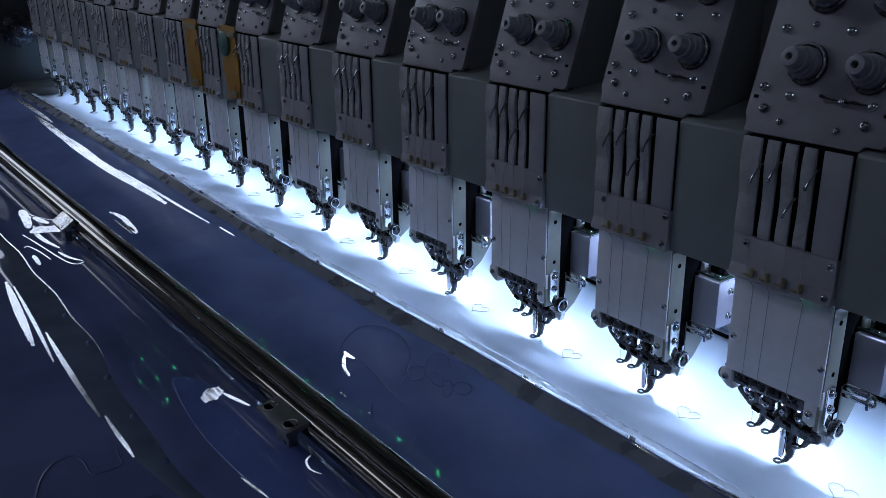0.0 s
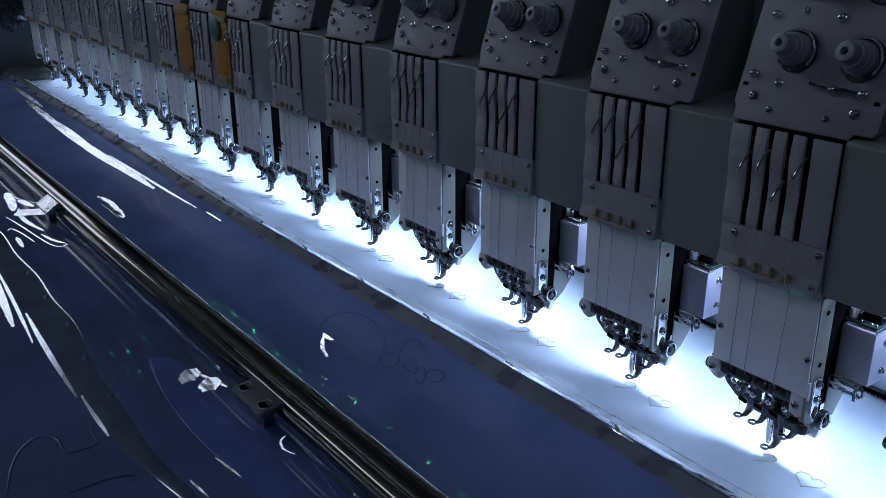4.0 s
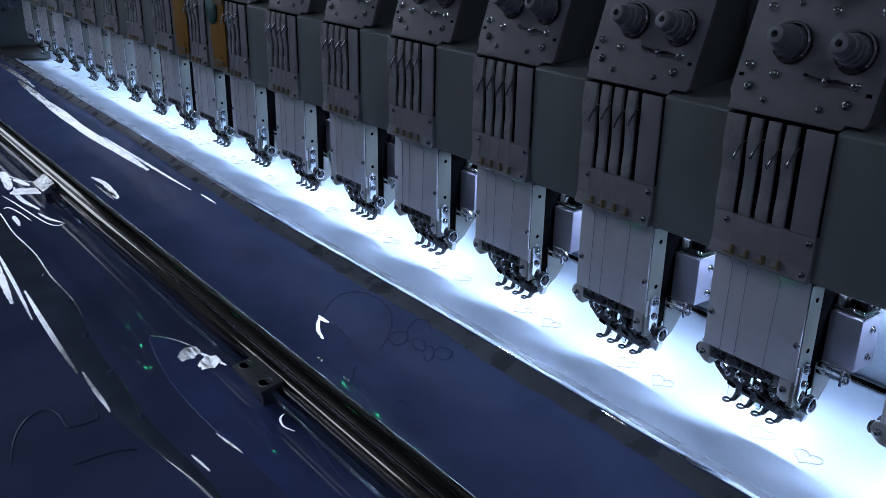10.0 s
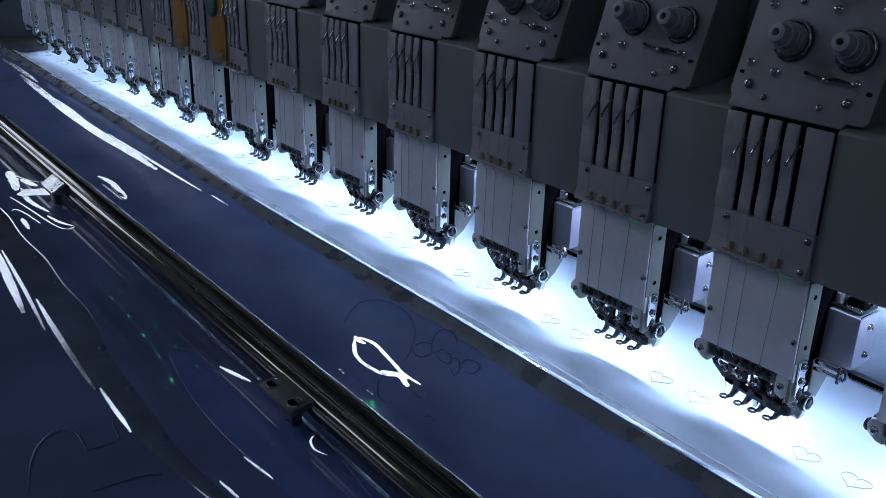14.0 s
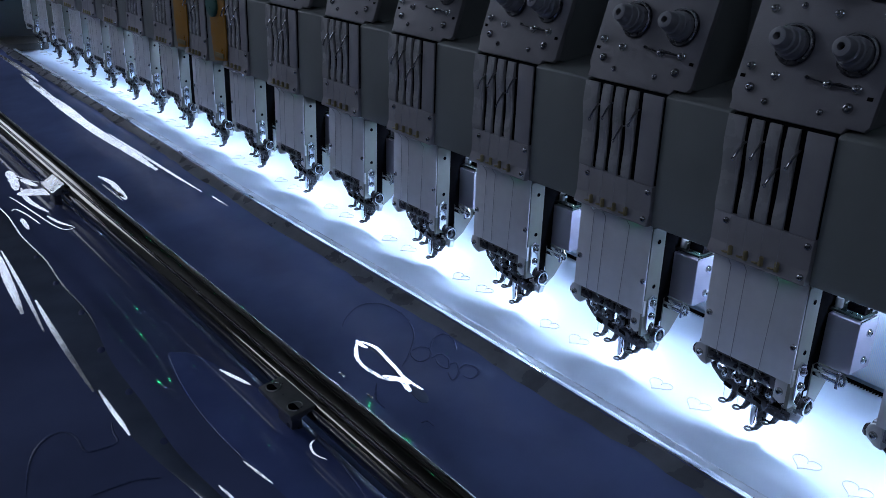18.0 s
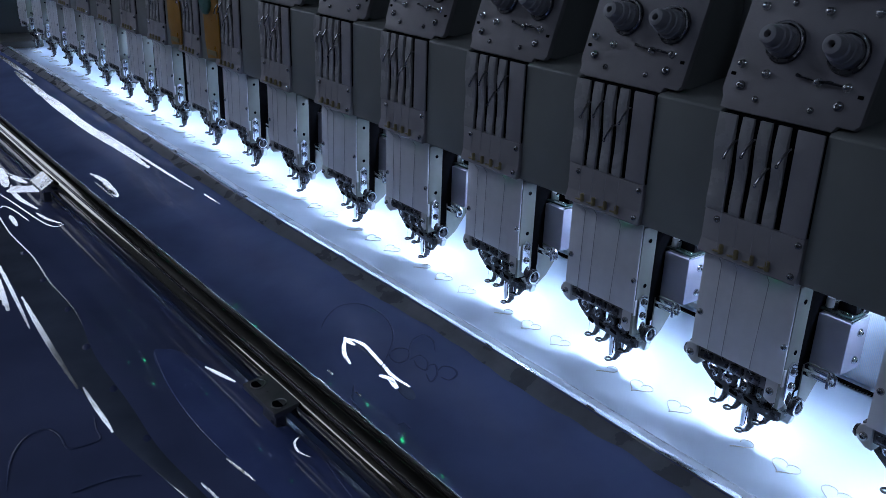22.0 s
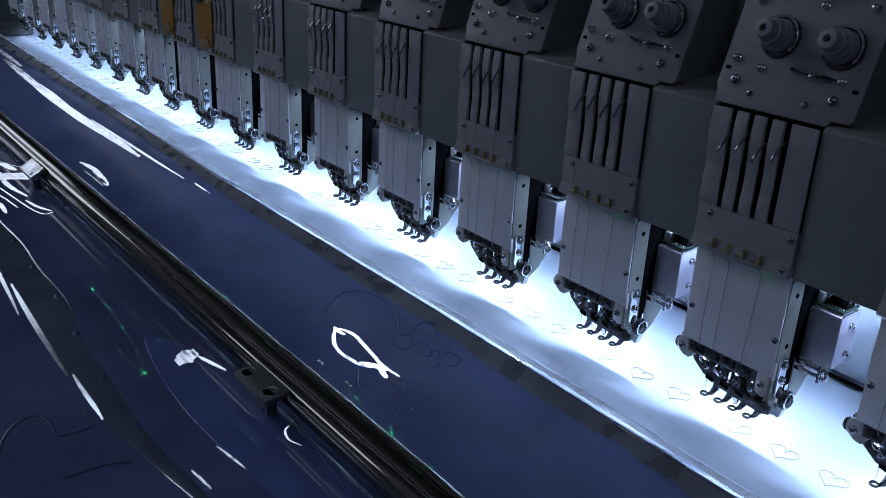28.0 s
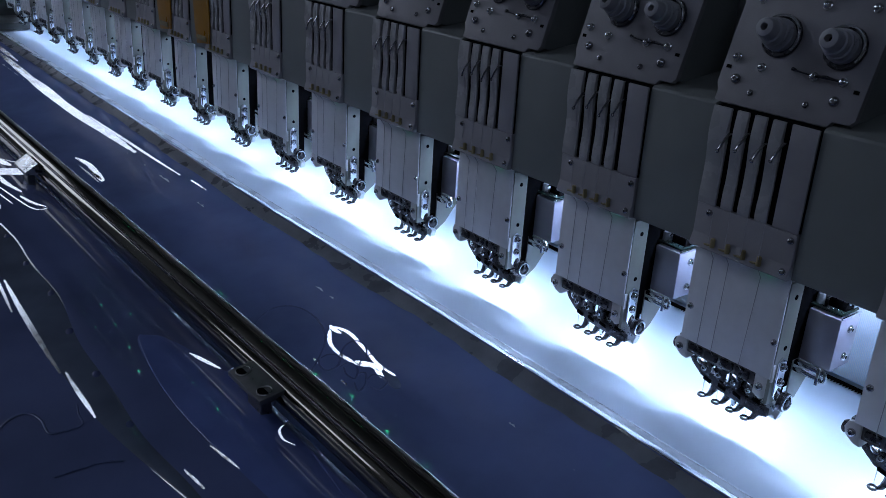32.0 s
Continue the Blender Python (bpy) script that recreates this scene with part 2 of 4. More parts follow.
def prism(bm, outline, axis, lo, hi, bev=0.0):
    """An outline (u, v) pushed along an axis: x takes (y, z), y takes (x, z), z takes (x, y)."""
    b = bmesh.new()
    def co(u, v, w):
        return {"x": (w, u, v), "y": (u, w, v), "z": (u, v, w)}[axis]
    a = [b.verts.new(co(u, v, lo)) for u, v in outline]
    c = [b.verts.new(co(u, v, hi)) for u, v in outline]
    n = len(outline)
    b.faces.new(a)
    b.faces.new(list(reversed(c)))
    for i in range(n):
        b.faces.new((a[i], c[i], c[(i + 1) % n], a[(i + 1) % n]))
    bmesh.ops.recalc_face_normals(b, faces=b.faces)
    if bev:
        bmesh.ops.bevel(b, geom=list(b.edges), offset=bev, segments=2, affect="EDGES", profile=0.6)
    return join(bm, b)


def part(name, bm, material, parent=None, label="", smooth=True, m=None):
    me = bpy.data.meshes.new(name)
    bmesh.ops.recalc_face_normals(bm, faces=bm.faces)
    bm.to_mesh(me)
    bm.free()
    me.materials.append(material)
    if smooth:
        for p in me.polygons:
            p.use_smooth = True
        me.set_sharp_from_angle(angle=radians(35))
    ob = new(name, me)
    if parent is not None:
        ob.parent = parent
    if m is not None:
        ob.matrix_basis = m
    if label:
        ob["label"] = label
    return ob


def again(ob, m, parent=None):
    """Another part on the same mesh."""
    o = new(ob.name.split(".")[0], ob.data)
    o.parent = parent or ob.parent
    o.matrix_basis = m
    if "label" in ob:
        o["label"] = ob["label"]
    return o


def empty(name, m):
    ob = new(name)
    ob.matrix_basis = m
    return ob


# ---- the room ----
def room():
    bm = box(bmesh.new(), -6, 5, -4.2, 4.2, -0.1, 0)
    tagged(part("floor", bm, M_FLOOR), "grey sealed concrete factory floor", "floor", kind="structure")
    bm = box(bmesh.new(), -6.2, 5.2, -4.4, 4.4, 3.6, 3.7)
    tagged(part("ceiling", bm, M_WALL), "dark grey factory ceiling", "ceiling", kind="structure")
    for n, d in (("wall_north", (-6, 5, 4.2, 4.4)), ("wall_east", (5, 5.2, -4.4, 4.4))):
        bm = box(bmesh.new(), *d, 0, 3.6)
        tagged(part(n, bm, M_WALL), "plain grey factory wall", "wall", kind="structure")

    def window(name, lo, hi, z0, z1, m, wall):
        """A wall along local y with an opening from lo to hi, and its window."""
        bm = bmesh.new()
        box(bm, -0.1, 0.1, *wall[:1], lo, 0, 3.6)
        box(bm, -0.1, 0.1, hi, wall[1], 0, 3.6)
        box(bm, -0.1, 0.1, lo, hi, 0, z0)
        box(bm, -0.1, 0.1, lo, hi, z1, 3.6)
        tagged(part(wall[2], bm, M_WALL, m=m), "plain grey factory wall with a window", "wall", kind="structure")
        win = empty(name, m @ pose(0, (lo + hi) / 2, z0))
        hw, hh = (hi - lo) / 2, z1 - z0
        for n, d in (("frame", (-hw, -hw + 0.06, 0, hh)), ("frame", (hw - 0.06, hw, 0, hh)), ("frame", (-hw + 0.06, hw - 0.06, 0, 0.06)), ("frame", (-hw + 0.06, hw - 0.06, hh - 0.06, hh)), ("mullion", (-0.03, 0.03, 0.06, hh - 0.06))):
            part(n, box(bmesh.new(), -0.03, 0.03, *d, 0.004), M_PLATE, win)
        for a, b in ((-hw + 0.06, -0.03), (0.03, hw - 0.06)):
            part("pane", box(bmesh.new(), -0.012, -0.006, a, b, 0.06, hh - 0.06), M_WINDOW, win, "pane bright with overcast daylight")
        tagged(win, "unseen bright factory window with a grey frame", "window", kind="structure")

    window("window_1", -2.6, -0.3, 1.75, 3.15, pose(-6.1, 0, 0), (-4.4, 4.4, "wall_west"))
    # unseen window, added to put a bright line along the rod
    window("window_2", 3.5, 5.9, 1.35, 2.0, pose(0, -4.3, 0, 0, 0, 90), (-5.0, 6.0, "wall_south"))
    for lx, ly, watts in CEILING_LAMPS:
        lamp = empty("ceiling_lamp", pose(lx, ly, 3.6))
        part("housing", box(bmesh.new(), -0.64, 0.64, -0.24, 0.24, -0.09, 0, 0.01), M_PLATE, lamp)
        part("diffuser", box(bmesh.new(), -0.6, 0.6, -0.2, 0.2, -0.11, -0.091, 0.004), M_LAMP, lamp)
        tagged(lamp, "unseen long white ceiling lamp, added for room fill", "ceiling lamp", "ceiling lamps")
    # unseen panel, added so the film facets have something bright to reflect
    lamp = empty("ceiling_lamp", pose(-4.3, -2.35, 3.6))
    part("housing", box(bmesh.new(), -1.1, 1.1, -0.36, 0.36, -0.09, 0, 0.01), M_PLATE, lamp)
    part("diffuser", box(bmesh.new(), -1.05, 1.05, -0.31, 0.31, -0.11, -0.091, 0.004), M_PANEL, lamp)
    tagged(lamp, "unseen broad lamp panel, added for film reflections", "ceiling lamp", "ceiling lamps")
    # unseen tube, added for a thin highlight on the rod
    lamp = empty("ceiling_lamp", pose(-3.2, -1.7, 3.6))
    part("housing", box(bmesh.new(), -1.0, 1.0, -0.1, 0.1, -0.06, 0, 0.01), M_PLATE, lamp)
    part("tube", lathe(bmesh.new(), [(0.07, -0.95), (0.08, -0.9), (0.08, 0.9), (0.07, 0.95)], pose(0, 0, -0.142, 0, 90, 0), 16), M_TUBE, lamp)
    tagged(lamp, "unseen bright tube lamp, added for the rod highlight", "ceiling lamp", "ceiling lamps")

room()


# ---- machine bed, beam and rear rail ----
def machine():
    bed = part("machine_bed", box(bmesh.new(), FAR, NEAR, -0.03, 0.55, 0.79, 0.844, 0.004), M_BED)
    tagged(bed, "grey painted steel bed under the white cloth", "machine bed", kind="structure")
    for lx in (-2.9, -1.2, 0.6):
        part("leg", box(bmesh.new(), lx - 0.06, lx + 0.06, 0.1, 0.5, 0, 0.79, 0.01), M_BED, bed)
    beam = empty("head_beam", pose(0, 0, 0))
    part("beam_body", box(bmesh.new(), FAR, NEAR, 0.082, 0.34, ZA + 0.058, ZA + 0.43, 0.006), M_BEAM, beam, "dark grey beam body")
    for i in HEADS:
        x, nx = head_x(i), head_x(i - 1)
        part("cover_panel", prism(bmesh.new(), [(-0.006, ZA + 0.0595), (-0.006, ZA + 0.179), (-0.004, ZA + 0.181), (0.082, ZA + 0.192), (0.082, ZA + 0.0595)], "x", x + 0.0052, nx - 0.0898, 0.0008), M_BEAM, beam)
        part("led_module", box(bmesh.new(), x - 0.09, x + 0.002, 0.0475, 0.0565, 0.9405, 0.9455, 0.001), M_PLATE, beam, "small white lamp module")
        # unseen plates, added to cut off the lamps' light front and rear
        part("lamp_hood", box(bmesh.new(), x - 0.09, x - 0.006, 0.0602, 0.0616, 0.9325, 0.9455, 0.0003), M_BLACK, beam)
        part("lamp_hood", box(bmesh.new(), x - 0.09, x - 0.006, 0.0434, 0.0448, 0.9352, 0.9402, 0.0003), M_BLACK, beam)
        part("gap_lamp", box(bmesh.new(), x + 0.029, x + 0.067, 0.034, 0.046, ZA + 0.0555, ZA + 0.0593, 0.0008), M_PLATE, beam, "small white lamp under the cover")
        # another added plate, against the gap lamp's light to the rear
        part("lamp_hood", box(bmesh.new(), x + 0.014, x + 0.074, 0.0505, 0.0513, ZA + 0.0422, ZA + 0.0593, 0.0002), M_BLACK, beam)
        part("lamp_arm", box(bmesh.new(), x - 0.046, x - 0.042, 0.05, 0.054, 0.946, ZA + 0.0593), M_SIDE, beam)
    part("rear_lamp_strip", box(bmesh.new(), -2.6, 0.36, 0.136, 0.1495, 0.994, 1.0283, 0.0006), M_PLATE, beam, "long white lamp strip behind the heads")
    tagged(beam, "long grey steel beam carrying the row of sewing heads", "machine beam")
    rack = empty("thread_rack", pose(0, 0, 0))
    part("rack_bar", box(bmesh.new(), FAR, NEAR, 0.165, 0.205, 1.775, 1.835, 0.004), M_BEAM, rack)
    for lx in (-2.6, -1.3, 0.0, 0.6):
        part("post", box(bmesh.new(), lx - 0.015, lx + 0.015, 0.17, 0.2, ZA + 0.43, 1.775, 0.003), M_BEAM, rack)
    for i in HEADS:
        part("indicator", lathe(bmesh.new(), [(0.0023, 0), (0.0023, 0.0018), (0.0013, 0.0028)], pose(head_x(i) - 0.025, 0.165, 1.8, 90), 12), M_LEDGREEN, rack, "small green indicator lamp")
    tagged(rack, "grey thread rack with green indicator lamps above the beam", "thread rack")
    rail = empty("rear_cloth_rail", pose(0, 0, 0))
    part("rail", box(bmesh.new(), FAR, NEAR, 0.214, 0.26, 0.853, 1.0, 0.004), M_CLOTH, rail)
    bm = bmesh.new()
    for k in range(700):
        x = -0.75 + k * 0.0018
        box(bm, x, x + 0.0011, 0.2136, 0.2139, 0.856, 0.998)
    ribs = part("ribbing", bm, M_PLATE, rail, "fine white ribbing", smooth=False)
    ribs["kind"] = "stuff"
    # toothed edge of the shadow below the rail, as black geometry
    bm = bmesh.new()
    for k in range(380):
        x = -0.75 + k * 0.0033
        prism(bm, [(x, 0.206), (x + 0.0016, 0.2005), (x + 0.0033, 0.206)], "z", 0.8512, 0.8545)
    teeth = part("serrated_edge", bm, M_BLACK, rail, "toothed shadow edge, as a black strip", smooth=False)
    teeth["kind"] = "stuff"
    tagged(rail, "white ribbed rail behind the stitched cloth", "rail")
    col = empty("end_column", pose(-2.75, 0.1, 0))
    part("column_body", box(bmesh.new(), -0.16, 0.1, -0.26, 0.3, 0, 1.9, 0.02), M_COLUMN, col)
    part("bearing_cap", lathe(bmesh.new(), [(0.05, 0), (0.05, 0.02), (0.035, 0.028), (0.012, 0.03)], pose(0.1, -0.12, 1.03, 0, 90, 0)), M_DARK, col)
    part("foot_bracket", box(bmesh.new(), 0.1, 0.26, -0.16, -0.04, 0.852, 0.875, 0.008), M_COLUMN, col, "dark bracket beside the cloth")
    tagged(col, "dark grey end column of the machine frame", "machine column")


machine()


# ---- sewing head ----
NX = [-0.0723, -0.0569, -0.0414, -0.026]   # the four needles
FY, FZ = 0.0256, -0.0948                    # foot ring when raised
SX = [-0.069, -0.053, -0.037, -0.021]       # the four slots of the comb panel


def head_master():
    h = empty("sewing_head", pose(0, 0, ZA))
    # needle case
    part("front_plate", box(bmesh.new(), -0.0885, 0.0028, 0.0, 0.0016, -0.0336, 0.0565, 0.0005), M_PLATE, h)
    part("case_body", box(bmesh.new(), -0.0865, -0.0005, 0.0035, 0.045, -0.03, 0.058, 0.001), M_PLASTIC, h)
    side = part("side_plate", box(bmesh.new(), 0.0, 0.0036, 0.0019, 0.0215, -0.058, 0.0535, 0.0005), M_SIDE, h, "pale zinc plated side plate")
    # near-black block in place of the dark gap beside the side plate
    part("guide_block", box(bmesh.new(), -0.004, 0.0024, 0.0217, 0.0535, -0.05, 0.056, 0.001), M_BLACK, h, "black block filling the dark gap")
    # holes are black discs, their inner shade as colour
    hole = part("hole", lathe(bmesh.new(), [(0.0022, 0), (0.0022, 0.0004)], pose(0.0036, 0.0125, 0.0394, 0, 90, 0), 12), M_BLACK, side)
    again(hole, pose(0, 0, -0.0463), side)
    part("case_lug", box(bmesh.new(), 0.003, 0.0046, 0.0002, 0.0034, -0.036, -0.02, 0.0005), M_BLOCK, h)
    for i, lean in ((0, 0.002), (1, 0.0015), (3, -0.001)):
        part("thread", tube(bmesh.new(), [(NX[i] + 0.004, -0.0125, 0.064), (NX[i] + 0.003, -0.0012, 0.05), (NX[i] + lean, -0.0008, -0.034), (NX[i] + 0.001, 0.012, -0.05)], 0.00034, 5), M_THREAD, h)
    # comb panel with four slots
    comb = part("comb_panel", prism(bmesh.new(), [(-0.009, 0.097), (-0.009, 0.071), (-0.0125, 0.0605), (-0.0108, 0.0588), (0.0, 0.0588), (0.0, 0.097)], "x", -0.0886, 0.0044, 0.0008), M_PLASTIC, h, "grey moulded comb panel")
    w = 0.0027
    part("wide_stile", box(bmesh.new(), SX[3] + w, 0.0044, -0.009, -0.0068, 0.0972, 0.1795, 0.001), M_PLASTIC, comb)

    def fin(x0, x1):
        front = []
        for k in range(15):
            z = 0.0972 + (0.1795 - 0.0972) * k / 14
            front.append((-0.0086 - 0.0026 * math.exp(-((z - 0.16) / 0.018) ** 2) - 0.0014 * math.exp(-((z - 0.105) / 0.012) ** 2), z))
        return prism(bmesh.new(), front + [(-0.0068, 0.1795), (-0.0068, 0.0972)], "x", x0, x1, 0.0005)
    part("fin", fin(-0.0886, SX[0] - w), M_FIN, comb)
    for a, b in zip(SX, SX[1:]):
        part("fin", fin(a + w, b - w), M_FIN, comb)
    # black sheet close behind the fins, for the shade inside the slots
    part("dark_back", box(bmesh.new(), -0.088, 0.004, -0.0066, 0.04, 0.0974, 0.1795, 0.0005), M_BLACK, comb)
    part("rear_housing", box(bmesh.new(), -0.088, 0.004, 0.0004, 0.04, 0.0588, 0.097, 0.001), M_PLASTIC, comb)
    post = lathe(bmesh.new(), [(0.0021, -0.002), (0.0023, 0.0005), (0.0019, 0.0015), (0.0021, 0.0045), (0.0016, 0.0058), (0.0006, 0.0062)], pose(0.002, 0, 0), 12)
    leaf = prism(post, [(-0.0062, -0.0008), (-0.0045, -0.0022), (-0.0015, -0.0024), (0.0008, -0.0012), (0.0008, 0.0012), (-0.002, 0.001)], "z", -0.0012, -0.0002, 0.0002)
    hook = part("hook", leaf, M_BRASS, comb, "aged brass thread hook", m=pose(-0.0675, -0.0122, 0.0655))
    for i in (1, 2, 3):
        again(hook, pose(-0.0675 + i * 0.0148, -0.0122, 0.0655))
    for i in range(4):
        part("thread", tube(bmesh.new(), [(SX[i] - 0.004, -0.0135, 0.150), (SX[i] - 0.002, -0.0105, 0.11), (SX[i] + 0.0005, -0.0145, 0.068)], 0.00024, 5), M_THREAD, h)
    # take-up levers
    for i in range(4):
        part("take_up_lever", tube(tube(bmesh.new(), [(0.0005, 0.006, 0.010), (0, -0.0115, 0.0075), (-0.0022, -0.0145, 0.001), (-0.0048, -0.0155, -0.0055)], [0.0014, 0.0013, 0.0011, 0.0008], 8), [(-0.0054 + 0.0013 * math.cos(a * 0.7854), -0.0155, -0.0068 + 0.0013 * math.sin(a * 0.7854)) for a in range(8)], 0.0005, 5, True), M_SCREW, h, "thin chrome take-up lever", m=pose(SX[i], 0, 0.152 + 0.004 * (i % 2)))
    # tension unit, leaning back
    ten = part("tension_plate", prism(bmesh.new(), [(-0.0995, 0.012), (-0.0995, 0.26), (0.0225, 0.26), (0.0225, 0.006), (0.019, 0.002), (0.006, 0.002), (0.003, -0.003), (-0.0965, -0.003), (-0.0965, 0.006)], "y", 0.0, 0.006, 0.0012), M_TENSION, h, "light grey tension plate", m=pose(0, 0.001, 0.1835, -18))
    part("tension_box", box(bmesh.new(), -0.094, 0.017, 0.0065, 0.07, 0.006, 0.25, 0.004), M_BEAM, ten)
    knob = lathe(bmesh.new(), [(0.0128, 0.003), (0.0127, 0.008), (0.0118, 0.0092), (0.0115, 0.0135), (0.0104, 0.0145), (0.0099, 0.0195), (0.0085, 0.0205), (0.0078, 0.027), (0.0070, 0.0288), (0.0052, 0.0295), (0.0029, 0.0295), (0.0026, 0.022)], Matrix(), 28)
    k0 = part("knob", knob, M_KNOB, ten, "white nylon tension knob", m=pose(-0.057, 0, 0.056, 90))
    bore = part("bore", lathe(bmesh.new(), [(0.0027, 0.0), (0.0027, 0.0002)], Matrix(), 14), M_BLACK, ten, m=pose(-0.057, -0.0226, 0.056, 90))
    disc = part("tension_disc", lathe(bmesh.new(), [(0.0155, 0.0), (0.0168, 0.0012), (0.0158, 0.003), (0.006, 0.0032)], Matrix(), 28), M_DARK, ten, "dark tension disc", m=pose(-0.057, 0, 0.056, 90))
    spring = part("spring", tube(bmesh.new(), [(0.0156 * math.cos(a / 6), -0.0045 - 0.0008 * a / 6, 0.0156 * math.sin(a / 6)) for a in range(-4, 15)], 0.0011, 6), M_CHROME, ten, m=pose(-0.057, 0, 0.056))
    for x, z in ((-0.0045, 0.0555), (-0.057, 0.112), (-0.0045, 0.112), (-0.057, 0.166), (-0.0045, 0.166)):
        again(k0, pose(x, 0, z, 90))
        again(bore, pose(x, -0.0226, z, 90))
        again(disc, pose(x, 0, z, 90))
        again(spring, pose(x, 0, z))
    # screws
    dome = [(0.0030, 0), (0.0030, 0.0008), (0.0026, 0.0017), (0.0018, 0.0023), (0.0011, 0.0024), (0.0010, 0.0014)]
    sc = part("screw", lathe(bmesh.new(), dome, Matrix(), 14), M_SCREW, h, "dark nickel screw", m=pose(0, 0, 0, 90))
    for x, y, z in ((-0.0836, 0, -0.0008), (-0.0755, -0.009, 0.0906), (0.0002, -0.009, 0.0914), (-0.0005, -0.0108, 0.0655)):
        again(sc, pose(x, y, z, 90))
    for x, z in ((0.0018, 0.0165), (-0.0835, 0.0175)):
        again(sc, pose(x, 0, z, 90) @ Matrix.Scale(1.35, 4), ten)
    stud = part("stud", lathe(bmesh.new(), [(0.0036, 0), (0.0036, 0.0007), (0.0027, 0.001), (0.0029, 0.0024), (0.0024, 0.0039), (0.0013, 0.0047), (0.0003, 0.0049)], Matrix(), 14), M_CHROME, ten, "domed chrome stud", m=pose(-0.0885, 0, 0.0345, 90))
    for x, z in ((-0.0645, 0.030), (-0.020, 0.031), (0.0035, 0.031), (-0.084, 0.082), (-0.03, 0.084), (0.008, 0.087)):
        again(stud, pose(x, 0, z, 90))
    for x, z in ((-0.0668, 0.009), (-0.0185, 0.0095), (-0.06, 0.087)):
        again(sc, pose(x, 0, z, 90) @ Matrix.Scale(0.9, 4), ten)
    part("guide_wire", tube(bmesh.new(), [(-0.038, -0.002, 0.0335), (-0.031, -0.0045, 0.0322), (-0.02, -0.003, 0.031), (-0.009, -0.0045, 0.0318), (0.0035, -0.003, 0.031)], [0.0016, 0.0007, 0.0006, 0.0016, 0.0006], 6), M_DARK, ten, "dark bent leaf spring")
    for x, z in ((-0.0935, 0.026), (0.0155, 0.026)):
        part("slot", box(bmesh.new(), x - 0.0022, x + 0.0022, -0.0004, 0.0002, z - 0.0014, z + 0.0014), M_BLACK, ten)
    # lower needle assembly
    br = part("needle_bracket", box(bmesh.new(), -0.094, -0.003, 0.006, 0.021, -0.0485, -0.0338, 0.0012), M_BRACKET, h, "dark steel needle bracket")
    part("comb_bar", prism(bmesh.new(), [(-0.0935, -0.0515), (-0.0865, -0.064), (-0.075, -0.073), (-0.054, -0.0795), (-0.012, -0.0835), (-0.004, -0.081), (-0.004, -0.0735), (-0.052, -0.0705), (-0.0685, -0.065), (-0.0785, -0.058), (-0.0845, -0.0495)], "y", 0.021, 0.030, 0.0008), M_DARK, br)
    # black plate added for the darkness behind the clamps
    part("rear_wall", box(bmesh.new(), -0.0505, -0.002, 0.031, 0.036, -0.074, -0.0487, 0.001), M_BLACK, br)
    part("bar_lug", prism(bmesh.new(), [(-0.0935, -0.0515), (-0.0845, -0.0495), (-0.079, -0.0475), (-0.09, -0.0475)], "y", 0.0185, 0.0285, 0.0006), M_DARK, br)
    for x in (-0.0665, -0.0505, -0.0345):
        slot = [(x - 0.0045, -0.0722), (x + 0.0035, -0.0738), (x + 0.0035, -0.0772), (x - 0.0045, -0.0756)]
        part("slot", prism(bmesh.new(), slot, "y", 0.0203, 0.0212, 0.0002), M_BLACK, br)
    for i in range(4):
        x = NX[i] + 0.0035
        part("needle_bar", lathe(bmesh.new(), [(0.0026, -0.074), (0.0026, -0.0445)], pose(x, 0.0245, 0), 12), M_DARK, br)
        c = part("needle_clamp", lathe(bmesh.new(), [(0.0042, -0.0665), (0.0046, -0.0655), (0.0046, -0.0575), (0.004, -0.0565)], pose(x, 0.0205, 0), 14), M_DARK, br)
        part("clamp_screw", lathe(bmesh.new(), [(0.0027, 0), (0.0029, 0.0015), (0.0022, 0.0026), (0.0012, 0.0026), (0.001, 0.0016)], pose(x, 0.0165, -0.0615, 90), 12), M_SCREW, c)
        part("bracket_tooth", box(bmesh.new(), x + 0.0048, x + 0.0092, 0.0105, 0.0195, -0.0565, -0.0487, 0.0012), M_DARK, br)
    part("end_block", prism(bmesh.new(), [(-0.0118, -0.0342), (0.002, -0.0342), (0.0026, -0.0525), (-0.0045, -0.0565), (-0.0118, -0.053)], "y", 0.0022, 0.017, 0.0012), M_BLOCK, br, "grey enamelled end block")
    again(sc, pose(-0.0062, 0.0022, -0.045, 90) @ Matrix.Scale(1.2, 4), br)
    part("corner_block", prism(bmesh.new(), [(-0.0945, -0.0365), (-0.0965, -0.0425), (-0.0945, -0.0485), (-0.0875, -0.0535), (-0.081, -0.0545), (-0.083, -0.0488), (-0.0835, -0.0352), (-0.0905, -0.0345)], "y", 0.003, 0.019, 0.0015), M_BLOCK, br, "grey enamelled corner block")
    again(sc, pose(-0.0895, 0.003, -0.0445, 90) @ Matrix.Scale(1.2, 4), br)
    part("side_button", lathe(bmesh.new(), [(0.0052, 0), (0.0058, 0.0015), (0.0045, 0.0035), (0.002, 0.004)], pose(-0.0965, 0.011, -0.046, 0, -90, 0), 14), M_DARK, br)
    for k in range(4):
        x = -0.0805 + k * 0.0162
        part("pad", box(bmesh.new(), x, x + 0.0135, 0.0032, 0.0062, -0.0452, -0.0382, 0.0012), M_DARK, br)
    for x in (-0.0625, -0.046, -0.0295):
        part("clip_edge", box(bmesh.new(), x, x + 0.007, 0.012, 0.0145, -0.0515, -0.0503, 0.0003), M_CHROME, br, "bright steel edge")
